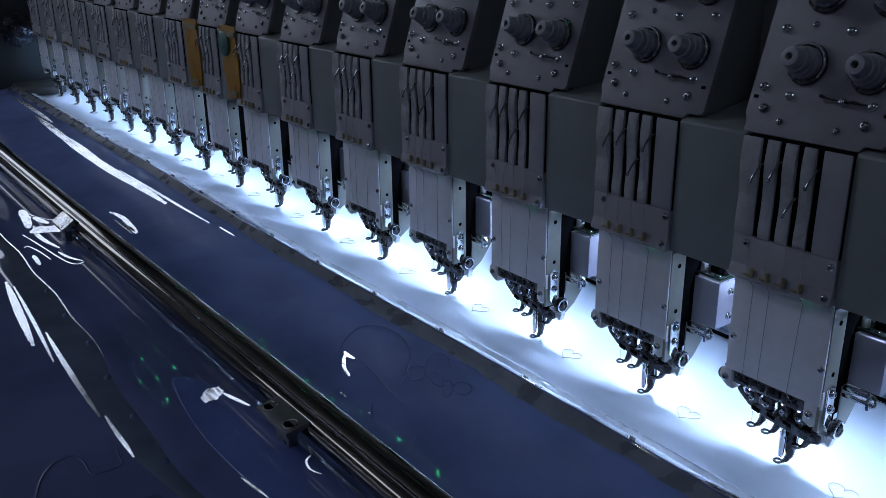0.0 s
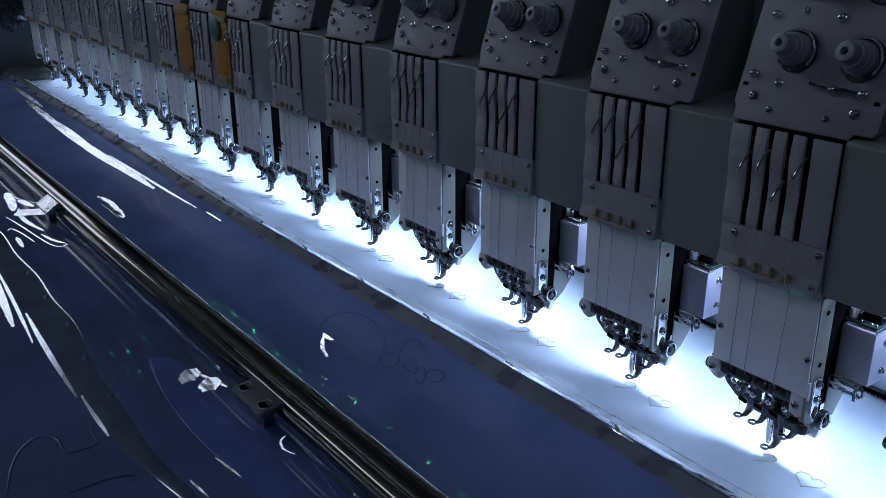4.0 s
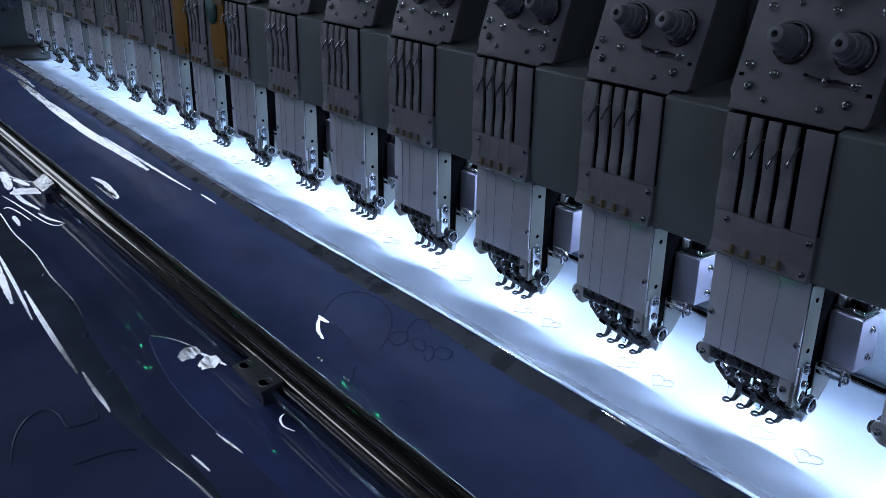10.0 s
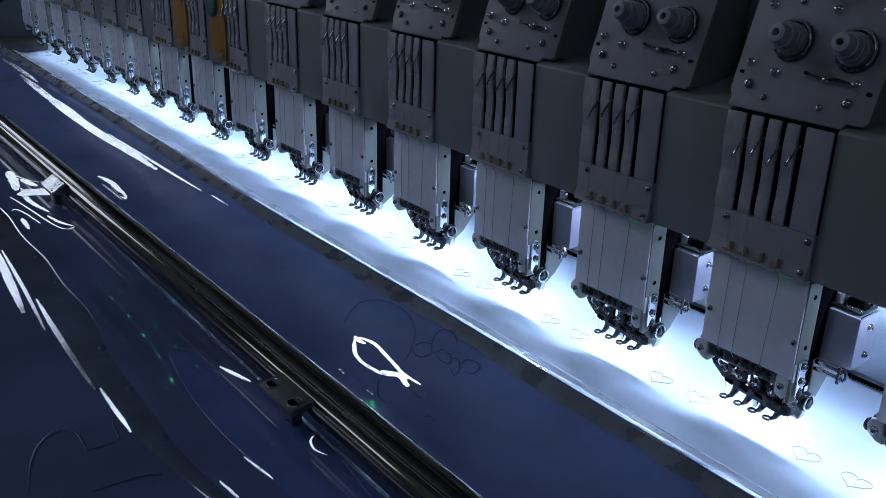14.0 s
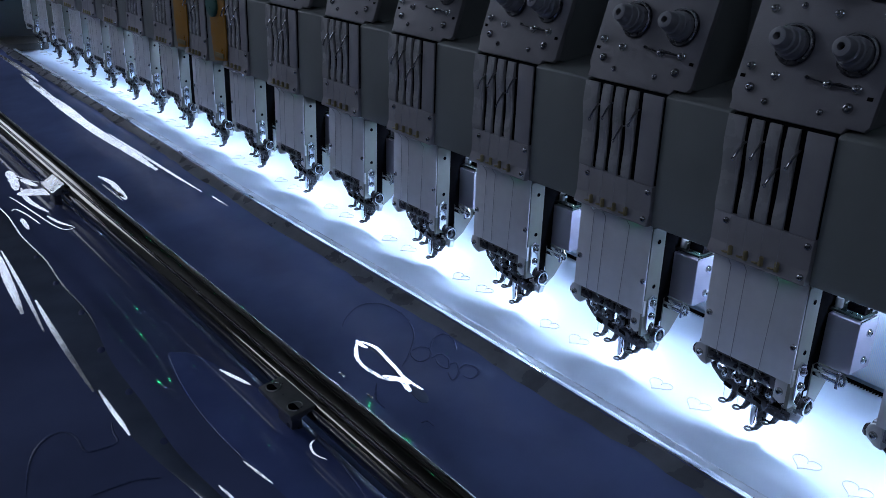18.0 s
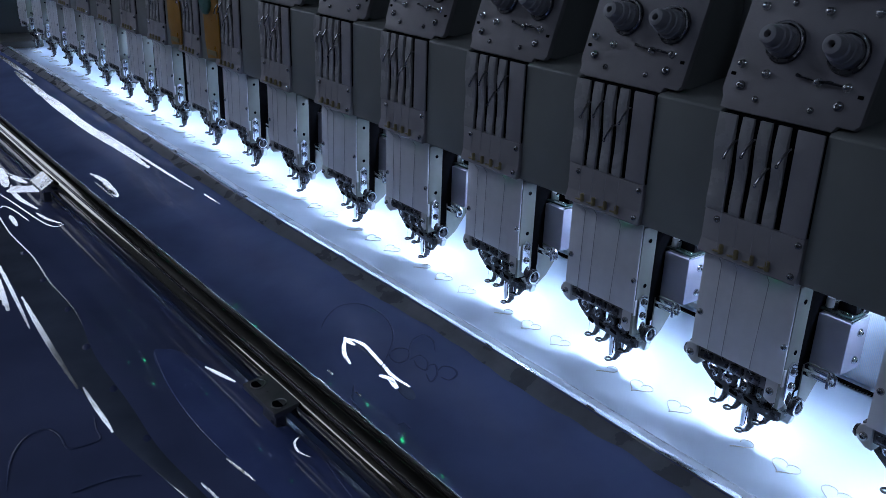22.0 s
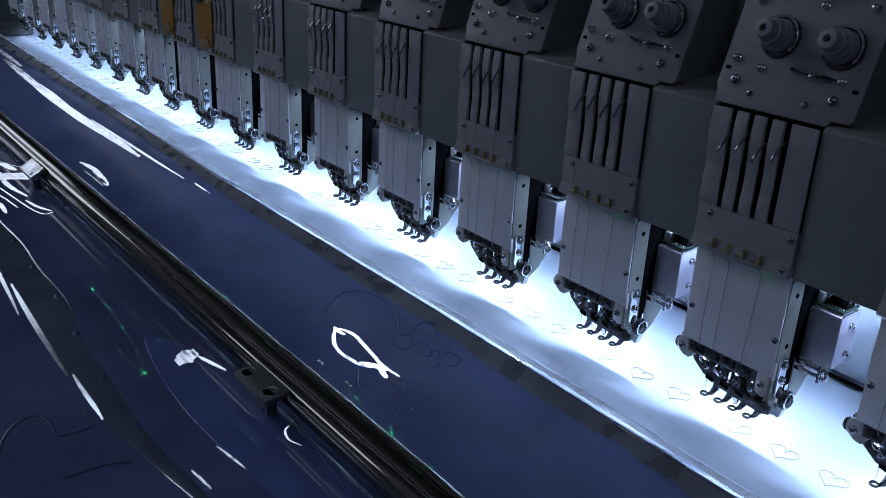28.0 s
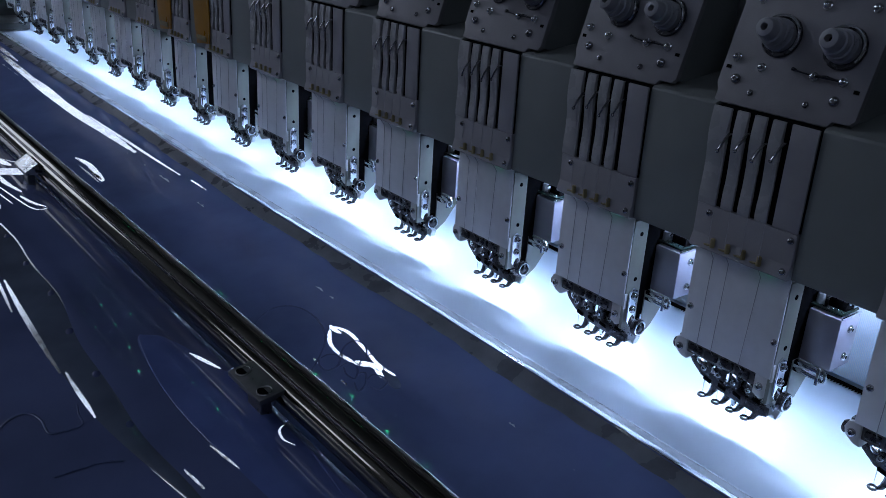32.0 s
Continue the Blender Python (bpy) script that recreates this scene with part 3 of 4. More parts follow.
    part("link_ring", tube(bmesh.new(), [(-0.0742 + 0.0042 * math.cos(a * 0.6283), 0.018, -0.0565 + 0.0042 * math.sin(a * 0.6283)) for a in range(10)], 0.0012, 6, True), M_CHROME, br)

    # presser feet
    def foot_bm():
        bm = tube(bmesh.new(), [(0.0085, 0.007, 0.042), (0.009, 0.006, 0.02), (0.008, 0.0045, 0.008), (0.0055, 0.003, 0.002), (0.003, 0.0015, 0)], [0.0042, 0.004, 0.0034, 0.0024, 0.0015], 8)
        return tube(bm, [(0.0033 * math.cos(a * 0.5236), 0.0033 * math.sin(a * 0.5236), 0) for a in range(12)], 0.0012, 6, True)
    for i in range(4):
        f = part("presser_foot", foot_bm(), M_DARK, h, "dark steel presser foot", m=pose(NX[i], FY, FZ))
        part("needle", tube(bmesh.new(), [(0, 0, 0.05), (0, 0, 0.02), (0, 0, 0.003)], [0.0007, 0.0006, 0.0002], 6), M_STEEL, f)
        if i == 2:
            part("needle_post", lathe(bmesh.new(), [(0.0012, 0.005), (0.0026, 0.008), (0.003, 0.03), (0.0026, 0.031), (0.0026, 0.066)], pose(0.0016, 0.0008, 0), 12), M_CHROME, f, "bright chrome needle post")
            part("foot_shaft", lathe(bmesh.new(), [(0.0025, 0.004), (0.0042, 0.012), (0.0046, 0.034), (0.0038, 0.037), (0.0038, 0.068)], pose(0.0068, 0.006, 0), 12), M_DARK, f)
    # lever, roller and trimmer on the side
    part("lever_link", prism(bmesh.new(), [(0.0055, -0.018), (0.0105, -0.0145), (0.0165, -0.019), (0.0165, -0.05), (0.012, -0.057), (0.0055, -0.05)], "x", 0.0038, 0.0062, 0.0006), M_CHROME, h, "polished lever link")
    wheel = part("roller", lathe(bmesh.new(), [(0.0086, 0), (0.0086, 0.0045), (0.0078, 0.0054), (0.0062, 0.0054), (0.0056, 0.004), (0.0034, 0.004), (0.0032, 0.0062), (0.0018, 0.0068)], pose(0.0063, 0.0205, -0.0585, 0, 90, 0), 24), M_DARK, h)
    part("roller_rim", tube(bmesh.new(), [(0.0118, 0.0205 + 0.0069 * math.cos(a * 0.314), -0.0585 + 0.0069 * math.sin(a * 0.314)) for a in range(20)], 0.0009, 6, True), M_CHROME, wheel, "bright chrome rim")
    for z in (-0.0235, -0.0375):
        again(sc, pose(0.0063, 0.0112, z, 0, 90, 0) @ Matrix.Scale(1.25, 4))
    part("trimmer_paddle", prism(bmesh.new(), [(-0.014, -0.07), (-0.004, -0.066), (0.0065, -0.0715), (0.0035, -0.081), (-0.004, -0.081), (-0.014, -0.0785)], "y", 0.024, 0.031, 0.001), M_STEEL, h, "bright steel trimmer paddle")
    catcher = tube(bmesh.new(), [(0, 0.034, 0.075), (0, 0.018, 0.0395), (0, 0.004, 0.0088), (0, 0, 0), (-0.0015, -0.0018, -0.0002), (-0.003, -0.0022, 0.0035), (-0.0034, -0.0012, 0.0078)], [0.0034, 0.003, 0.0018, 0.0014, 0.0012, 0.001, 0.0012], 8)
    part("thread_catcher", catcher, M_BLACK, h, "black thread catcher hook", m=pose(-0.03, 0.025, -0.049))
    # solenoid beside the case
    sol = part("solenoid", box(bmesh.new(), 0.0045, 0.033, 0.036, 0.066, -0.0225, 0.0245, 0.0009), M_SOLENOID, h, "satin nickel solenoid box")
    part("circuit_board", box(bmesh.new(), 0.003, 0.031, 0.039, 0.0655, 0.0262, 0.0282, 0.0004), M_GREEN, sol)
    part("standoff", box(bmesh.new(), 0.006, 0.01, 0.04, 0.044, 0.0245, 0.0262), M_STEEL, sol)
    part("connector", box(bmesh.new(), 0.014, 0.03, 0.046, 0.055, 0.0284, 0.0365, 0.001), M_BLACK, sol)
    for k in range(5):
        part("solder_joint", lathe(bmesh.new(), [(0.0011, 0), (0.0009, 0.0014), (0.0003, 0.002)], pose(0.0125 + k * 0.0042, 0.0415 + 0.0007 * (k % 2), 0.0282), 8), M_CHROME, sol)
    part("capacitor", lathe(bmesh.new(), [(0.0034, 0), (0.0034, 0.0075), (0.0028, 0.0085)], pose(0.0075, 0.0455, 0.0284), 12), M_KNOB, sol, "pale round component")
    part("plug", box(bmesh.new(), 0.004, 0.0125, 0.0565, 0.0625, 0.0284, 0.0465, 0.0006), M_KNOB, sol, "white plug")
    part("terminal", box(bmesh.new(), 0.0245, 0.0305, 0.057, 0.062, 0.0284, 0.034, 0.0006), M_CHROME, sol)
    part("bent_strip", prism(bmesh.new(), [(0.014, 0.0365), (0.02, 0.0425), (0.0335, 0.0425), (0.0335, 0.0412), (0.0208, 0.0412), (0.0148, 0.0357)], "y", 0.041, 0.045, 0.0002), M_CHROME, sol, "bent bright steel strip")
    part("cable", tube(bmesh.new(), [(0.03, 0.05, 0.0345), (0.033, 0.047, 0.043), (0.038, 0.05, 0.046), (0.06, 0.056, 0.046)], 0.0012, 6), M_KNOB, sol, "thin white cable")
    part("lip", box(bmesh.new(), 0.0322, 0.0337, 0.0362, 0.0658, 0.0246, 0.0262, 0.0004), M_CHROME, sol, "bright upper edge")
    for z in (0.013, -0.0125):
        again(sc, pose(0.033, 0.053, z, 0, 90, 0) @ Matrix.Scale(1.2, 4), sol)
    arm = part("spring_arm", box(bmesh.new(), 0.0045, 0.0305, 0.03, 0.0345, -0.0265, -0.0225, 0.0012), M_CHROME, h, "polished spring arm")
    part("lower_arm", box(bmesh.new(), 0.0045, 0.0305, 0.0295, 0.034, -0.0325, -0.0285, 0.0012), M_CHROME, arm)
    part("arm_hook", tube(bmesh.new(), [(0.0295, 0.0315, -0.022), (0.0325, 0.0312, -0.0245), (0.0332, 0.0312, -0.028), (0.0322, 0.0312, -0.0315), (0.029, 0.0315, -0.033)], 0.0016, 8), M_CHROME, arm)
    part("pin", lathe(bmesh.new(), [(0.0016, 0), (0.0016, 0.014), (0.001, 0.0155)], pose(0.028, 0.0285, -0.0345), 10), M_CHROME, arm)
    part("arm_plate", prism(bmesh.new(), [(0.006, -0.024), (0.0305, -0.0238), (0.028, -0.0226), (0.006, -0.0226)], "y", 0.0345, 0.0357, 0.0004), M_SIDE, arm)
    part("bracket_web", prism(bmesh.new(), [(0.031, -0.024), (0.062, -0.024), (0.062, -0.044), (0.046, -0.064), (0.031, -0.074)], "x", 0.0028, 0.0042, 0.0004), M_SIDE, h)
    part("lower_indicator", lathe(bmesh.new(), [(0.0015, 0), (0.0015, 0.0003), (0.0012, 0.0005)], pose(-0.018, -0.004, 0.0588, 180), 10), M_DIMGREEN, comb, "tiny green indicator lamp")
    tagged(h, "grey four-needle sewing head with white tension knobs", "sewing head", "row of sewing heads")
    return h


head0 = head_master()
heads = [head0]
for i in HEADS:
    if i == 0:
        head0.matrix_basis = pose(head_x(0), 0, ZA)
    else:
        heads.append(copy_thing(head0, pose(head_x(i), 0, ZA)))


# ---- amber guards hanging on two cover panels ----
def amber_guard(x):
    g = empty("amber_guard", pose(x, -0.0065, ZA))
    part("strip", prism(bmesh.new(), [(-0.028, 0.19), (0.03, 0.19), (0.034, 0.1), (0.030, 0.072), (-0.018, 0.066), (-0.026, 0.1)], "y", -0.006, -0.0035, 0.0008), M_YELLOW, g)
    part("clasp", box(bmesh.new(), -0.03, 0.032, -0.009, -0.0062, 0.172, 0.181, 0.0008), M_BRASS, g, "small brass clasp")
    part("lower_tab", box(bmesh.new(), -0.012, 0.022, -0.0082, -0.0062, 0.074, 0.082, 0.0006), M_BRASS, g)
    return tagged(g, "amber plastic strip hanging over the grey cover panel", "guard strip", "amber guard strips")


amber_guard(-1.258)
amber_guard(-1.095)
badge = part("round_badge", lathe(bmesh.new(), [(0.021, 0), (0.021, 0.003), (0.018, 0.005)], pose(-1.108, -0.0127, ZA + 0.16, 90), 24), M_BADGE)
tagged(badge, "round green badge on the amber strip", "badge")


# ---- cloth with stitched hearts ----
def ease(v, a, b):
    u = max(0.0, min(1.0, (v - a) / (b - a)))
    return u * u * (3 - 2 * u)


def ripple(x, y):
    v = 0.0011 * noise.noise(Vector((x * 9, y * 14, 2.3))) + 0.0007 * noise.noise(Vector((x * 31 + y * 20, y * 9, 7.1)))
    near = math.exp(-((y - 0.03) / 0.035) ** 2)
    lobes = 0.0
    for i in range(-2, 16):
        for d, w in ((-0.062, 0.017), (-0.006, 0.021)):
            q = (x - head_x(i) - d) / w
            if abs(q) < 2.5:
                lobes += math.exp(-q * q)
    bulge = 0.0012 * lobes * math.exp(-((y + 0.004) / 0.011) ** 2)
    front = ease(-y, -0.008, 0.02)
    pleat = 0.0017 * noise.noise(Vector((x * 55 + y * 30, y * 6, 11.3))) + 0.001 * noise.noise(Vector((x * 120 + y * 70, y * 12, 4.2)))
    return v * (1 - 0.85 * near) - 0.0006 + bulge + front * pleat


def cloth():
    b = bmesh.new()
    ys = [-0.046 + 0.0035 * j for j in range(25)] + [0.04 + 0.0125 * j for j in range(1, 25)]
    xs = [FAR + 0.4 + (NEAR - FAR - 0.4) * i / 700 for i in range(701)]
    top = [[b.verts.new((x, y, CLOTH + ripple(x, y))) for y in ys] for x in xs]
    for i in range(len(xs) - 1):
        for j in range(len(ys) - 1):
            b.faces.new((top[i][j], top[i + 1][j], top[i + 1][j + 1], top[i][j + 1]))
    c = part("cloth", b, M_CLOTH)
    so = c.modifiers.new("thick", "SOLIDIFY")
    so.thickness, so.offset = 0.0035, -1
    tagged(c, "white padded cloth stitched with rows of small hearts", "cloth")
    return c


def heart_points(n=48):
    pts = []
    for k in range(n):
        a = 6.28318 * k / n
        curl = 0.0022 * math.exp(-(math.sin(a) / 0.16) ** 2) if math.cos(a) > 0 else 0.0
        pts.append((0.0132 * math.sin(a) ** 3 + 0.6 * curl, (13 * math.cos(a) - 5 * math.cos(2 * a) - 2 * math.cos(3 * a) - math.cos(4 * a)) * 0.00076 - 0.0045 - curl, 0))
    return pts


the_cloth = cloth()
HX = -0.1104          # oldest heart of one head where the cloth stands at zero
STITCHED = {1: (1.7, 3.2, 5.6, 7.4), 2: (19.7, 21.4, 23.2, 24.6)}
growing = []
first = {}
hp = heart_points()
for i in range(-2, 16):
    for k in range(3):
        x = HX + PITCH - i * PITCH - k * 0.0475
        m = pose(x, 0.0435, CLOTH + 0.0005)
        if k == 0:
            if "heart" not in first:
                first["heart"] = part("heart", tube(bmesh.new(), hp, 0.0005, 5, True), M_STITCH, the_cloth, "heart outline in cream thread", m=m)
            else:
                again(first["heart"], m)
            continue
        for s in range(4):
            if s not in first:
                first[s] = part("heart_stitching", tube(bmesh.new(), (hp + hp)[s * 12:s * 12 + 13], 0.00055, 5), M_STITCH, the_cloth, "part of a heart outline in cream thread", m=m)
                ob = first[s]
            else:
                ob = again(first[s], m)
            growing.append((ob, x, STITCHED[k][s]))


# ---- film covered roll, edge strip, rod and front film ----
def sheet(name, x0, x1, nx, ys, height, material, slant=lambda x, y: 0.0):
    b = bmesh.new()
    vs = []
    for i in range(nx + 1):
        x = x0 + (x1 - x0) * i / nx
        row = [y + slant(x, y) for y in ys]
        vs.append([b.verts.new((x, y, height(x, y))) for y in row])
    for i in range(nx):
        for j in range(len(ys) - 1):
            b.faces.new((vs[i][j], vs[i][j + 1], vs[i + 1][j + 1], vs[i + 1][j]))
    f = part(name, b, material)
    so = f.modifiers.new("thick", "SOLIDIFY")
    so.thickness, so.offset = 0.003, -1
    return f


def edge_y(x):
    """The strip's front edge, which runs slightly askew to the beam."""
    return -0.0722 - 0.0063 * (x + 0.03) - 0.006 * math.exp(-((x + 0.8) / 0.28) ** 2)


def roll_plane(y):
    return 0.862 + 0.16 * (y + 0.06)


def roll_height(x, y):
    z = roll_plane(y)
    z += 0.0009 * noise.noise(Vector((x * 5, y * 12, 0.7))) + 0.00015 * noise.noise(Vector((x * 14, y * 30, 3.7)))
    # folded lip beside the edge strip
    z += 0.001 * math.exp(-((y - edge_y(x)) / 0.0095) ** 2) * (5.5 + 1.2 * noise.noise(Vector((x * 12, 0, 5.0))))
    return z


the_roll = sheet("film_roll", FAR - 0.2, NEAR + 0.4, 420, [-0.0585 - 0.0062 * j for j in range(50)], roll_height, M_ROLL, lambda x, y: (edge_y(x) + 0.0582) * (1 - ease(-y, 0.06, 0.14)))
tagged(the_roll, "dark navy quilted cloth roll under glossy clear film", "cloth roll")


def lip():
    b = bmesh.new()
    rows = []
    for i in range(301):
        x = FAR + (NEAR - FAR) * i / 300
        e = edge_y(x) - 0.0012
        w = 0.0165 + 0.005 * noise.noise(Vector((x * 7, 1, 3))) + 0.003 * noise.noise(Vector((x * 31, 1, 3)))
        rows.append([b.verts.new((x, e - w * k / 4, roll_height(x, e - w * k / 4) + 0.0004)) for k in range(5)])
    for p, q in zip(rows, rows[1:]):
        for k in range(4):
            b.faces.new((p[k], p[k + 1], q[k + 1], q[k]))
    # folded edge; the heads' blurred reflection is painted in as grey
    part("folded_edge", b, M_LIP, the_roll, "folded film edge, grey reflection of the heads in its colour")


lip()


def film_height(x, y):
    z = 0.932 - 0.03 * (-0.36 - y) - 0.006 * ease(y, -0.39, -0.352)
    z += 0.0004 * noise.noise(Vector((x * 3, y * 8, 1.7))) + 0.00008 * noise.noise(Vector((x * 12, y * 25, 8.7)))
    z += 0.003 * math.exp(-((y + 0.438 + 0.01 * math.sin(x * 5 + 1)) / 0.014) ** 2) * (1 - 0.7 * ease(x, -0.45, -0.2))
    return z


table = part("front_table", prism(bmesh.new(), [(-0.356, 0.74), (-0.356, 0.9205), (-0.392, 0.9262), (-0.83, 0.9135), (-0.83, 0.74)], "x", FAR, NEAR, 0.004), M_BED)
for lx in (-2.8, -1.1, 0.6):
    part("leg", box(bmesh.new(), lx - 0.03, lx + 0.03, -0.7, -0.6, 0, 0.74, 0.004), M_BED, table)
tagged(table, "grey steel table under the film", "table")
the_film = sheet("front_film", FAR - 0.2, NEAR + 0.4, 420, [-0.352 - 0.0062 * j for j in range(70)], film_height, M_FILM)
tagged(the_film, "glossy clear film lying over dark navy cloth", "film")


def ribbon(name, parent, pts, half, tilt, material, label, flat=0.06, taper=0.6):
    """A flattened bead along points; tilt is its slope along x and along y."""
    m = len(pts)
    radii = [half * (0.25 + 0.75 * max(0.0, math.sin(math.pi * i / (m - 1))) ** taper) for i in range(m)]
    bm = tube(bmesh.new(), pts, radii, 10)
    bm.verts.ensure_lookup_table()
    for n, v in enumerate(bm.verts):
        c = pts[n // 10]
        v.co.z = c[2] + (v.co.z - c[2]) * flat + tilt[0] * (v.co.x - c[0]) + tilt[1] * (v.co.y - c[1])
    return part(name, bm, material, parent, label)


def sheen(name, parent, pts, half, tilt, height, label, taper=0.6, rough=0.16, square=False):
    """A reflected streak along points, in bright metal: fine stepped facets, all sloped alike towards the front."""
    m = len(pts)
    segs = []
    for i in range(m - 1):
        u = (i + 0.5) / (m - 1)
        segs.append((pts[i][0], pts[i][1], pts[i + 1][0], pts[i + 1][1], half * (0.15 + 0.85 * max(0.0, math.sin(math.pi * u)) ** taper)))
    x0, x1 = min(p[0] for p in pts) - half, max(p[0] for p in pts) + half
    y0, y1 = min(p[1] for p in pts) - half, max(p[1] for p in pts) + half
    dy = min(0.0009, max(0.0005, half * 0.16))
    dx = max(0.0006, (x1 - x0) / 300)
    b = bmesh.new()
    for j in range(int((y1 - y0) / dy) + 1):
        ya = y0 + j * dy
        yc = ya + dy / 2
        close = [s for s in segs if min(s[1], s[3]) - half < yc < max(s[1], s[3]) + half]
        last = None
        for i in range(int((x1 - x0) / dx) + 1):
            xa = x0 + i * dx
            xc = xa + dx / 2
            hit = False
            for px, py, qx, qy, w in close:
                if xc < min(px, qx) - half or xc > max(px, qx) + half:
                    continue
                ex, ey = qx - px, qy - py
                u = max(0.0, min(1.0, ((xc - px) * ex + (yc - py) * ey) / (ex * ex + ey * ey + 1e-12)))
                fx, fy = xc - px - u * ex, yc - py - u * ey
                d = max(abs(fx), abs(fy)) if square else math.hypot(fx, fy)
                if d < w * (1 + rough * noise.noise(Vector((xc * 0.6 / half, yc * 1.6 / half, 4)))):
                    hit = True
                    break
            if not hit:
                last = None
                continue
            za = height(xc, yc) + 0.0002
            lean = tilt * (1 + (0.2 if half > 0.004 else 0.06) * noise.noise(Vector((xc * 0.16 / half, yc * 1.1 / half, 9))))
            if last is None:
                last = (b.verts.new((xa, ya, za)), b.verts.new((xa, ya + dy * 0.96, za + lean * dy)))
            nxt = (b.verts.new((xa + dx, ya, za)), b.verts.new((xa + dx, ya + dy * 0.96, za + lean * dy)))
            b.faces.new((last[0], nxt[0], nxt[1], last[1]))
            last = nxt
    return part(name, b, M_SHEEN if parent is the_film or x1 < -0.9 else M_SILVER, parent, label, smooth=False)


def sweep(x0, y0, x1, y1, bow, height, n=14):
    """Points of a slightly bowed line on a surface."""
    out = []
    for i in range(n + 1):
        u = i / n
        x, y = x0 + (x1 - x0) * u, y0 + (y1 - y0) * u + bow * 4 * u * (1 - u)
        out.append((x, y, height(x, y)))
    return out


def on_roll(x, y):
    return roll_height(x, y) + 0.0005


def on_film(x, y):
    return film_height(x, y) + 0.0005


GLINT = "bright reflection in the film, as silvery facets"


def smooth_line(points, height, n=6):
    """A rounded line through a few points on a surface."""
    out = []
    q = [points[0]] + list(points) + [points[-1]]
    for a, b, c, d in zip(q, q[1:], q[2:], q[3:]):
        for k in range(n):
            u = k / n
            x, y = (0.5 * (2 * b[m] + (c[m] - a[m]) * u + (2 * a[m] - 5 * b[m] + 4 * c[m] - d[m]) * u * u + (3 * b[m] - a[m] - 3 * c[m] + d[m]) * u ** 3) for m in (0, 1))
            out.append((x, y, height(x, y)))
    out.append((*points[-1], height(*points[-1])))
    return out


# a fish-shaped reflection on the film, as bright facets: its head, back, belly and tail
HEAD = [(-0.374, -0.1882), (-0.391, -0.1843), (-0.407, -0.176), (-0.418, -0.168)]
BACK = [(-0.4195, -0.168), (-0.4145, -0.1628), (-0.4027, -0.1592), (-0.3895, -0.1585), (-0.3661, -0.162), (-0.3426, -0.1656), (-0.3287, -0.1682), (-0.3128, -0.1683), (-0.2957, -0.167)]
BELLY = [(-0.385, -0.1864), (-0.37, -0.1874), (-0.353, -0.1863), (-0.3426, -0.1846), (-0.3345, -0.1816), (-0.327, -0.177)]
TAIL = [(-0.333, -0.1775), (-0.3209, -0.1735), (-0.3098, -0.176), (-0.303, -0.1773)]
glints = [sheen("crease", the_roll, smooth_line(HEAD, on_roll), 0.0021, 0.9, on_roll, GLINT, 0.5, 0.3),
           sheen("crease", the_roll, smooth_line([(-0.4225, -0.1655), (-0.412, -0.1665), (-0.402, -0.1655)], on_roll), 0.0024, 0.9, on_roll, GLINT, 0.5, 0.4),
           ribbon("faint_crease", the_roll, smooth_line([(-0.413, -0.1665), (-0.396, -0.1622), (-0.366, -0.165), (-0.33, -0.171), (-0.285, -0.176)], on_roll), 0.0011, (0, 0.3), M_FAINT, "faint line in the clear film", 0.4)]
opening = [sheen("crease", the_roll, smooth_line(BACK, on_roll), 0.0018, 0.9, on_roll, GLINT, 0.3, 0.35),
           sheen("crease", the_roll, smooth_line(TAIL, on_roll), 0.0026, 0.9, on_roll, GLINT, 0.3, 0.4)]
belly = [sheen("crease", the_roll, smooth_line(BELLY, on_roll), 0.0019, 0.9, on_roll, GLINT, 0.4, 0.6),
         sheen("crease", the_roll, smooth_line([(-0.344, -0.182), (-0.328, -0.1735), (-0.313, -0.171)], on_roll), 0.0024, 0.9, on_roll, GLINT, 0.5, 0.5)]
smear = [ribbon("faint_crease", the_roll, smooth_line([(-0.306, -0.1725), (-0.292, -0.1735), (-0.276, -0.1765)], on_roll), 0.0065, (0, 0.12), M_FAINT, "greyish smeared reflection in the clear film", 0.1)]
# far reflected streaks on the roll, built as bright facets
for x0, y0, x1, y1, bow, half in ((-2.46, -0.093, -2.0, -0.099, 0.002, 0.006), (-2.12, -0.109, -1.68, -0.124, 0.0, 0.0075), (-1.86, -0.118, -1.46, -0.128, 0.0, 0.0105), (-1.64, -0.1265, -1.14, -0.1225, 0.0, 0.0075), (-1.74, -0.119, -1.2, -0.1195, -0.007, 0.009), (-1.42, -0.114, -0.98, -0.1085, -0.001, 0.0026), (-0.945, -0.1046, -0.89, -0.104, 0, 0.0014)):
    sheen("crease", the_roll, sweep(x0, y0, x1, y1, bow, on_roll, 20), half, 0.95, on_roll, GLINT, 0.6, 0.07)
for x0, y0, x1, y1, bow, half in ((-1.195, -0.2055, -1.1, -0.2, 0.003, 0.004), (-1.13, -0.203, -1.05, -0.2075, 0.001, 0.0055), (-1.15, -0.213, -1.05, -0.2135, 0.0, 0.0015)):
    sheen("crease", the_roll, sweep(x0, y0, x1, y1, bow, on_roll), half, 0.93, on_roll, GLINT)
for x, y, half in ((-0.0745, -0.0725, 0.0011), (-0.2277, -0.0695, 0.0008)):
    sheen("crease", the_roll, sweep(x - 0.016, y, x + 0.014, y - 0.001, 0, on_roll), half, 0.9, on_roll, GLINT)

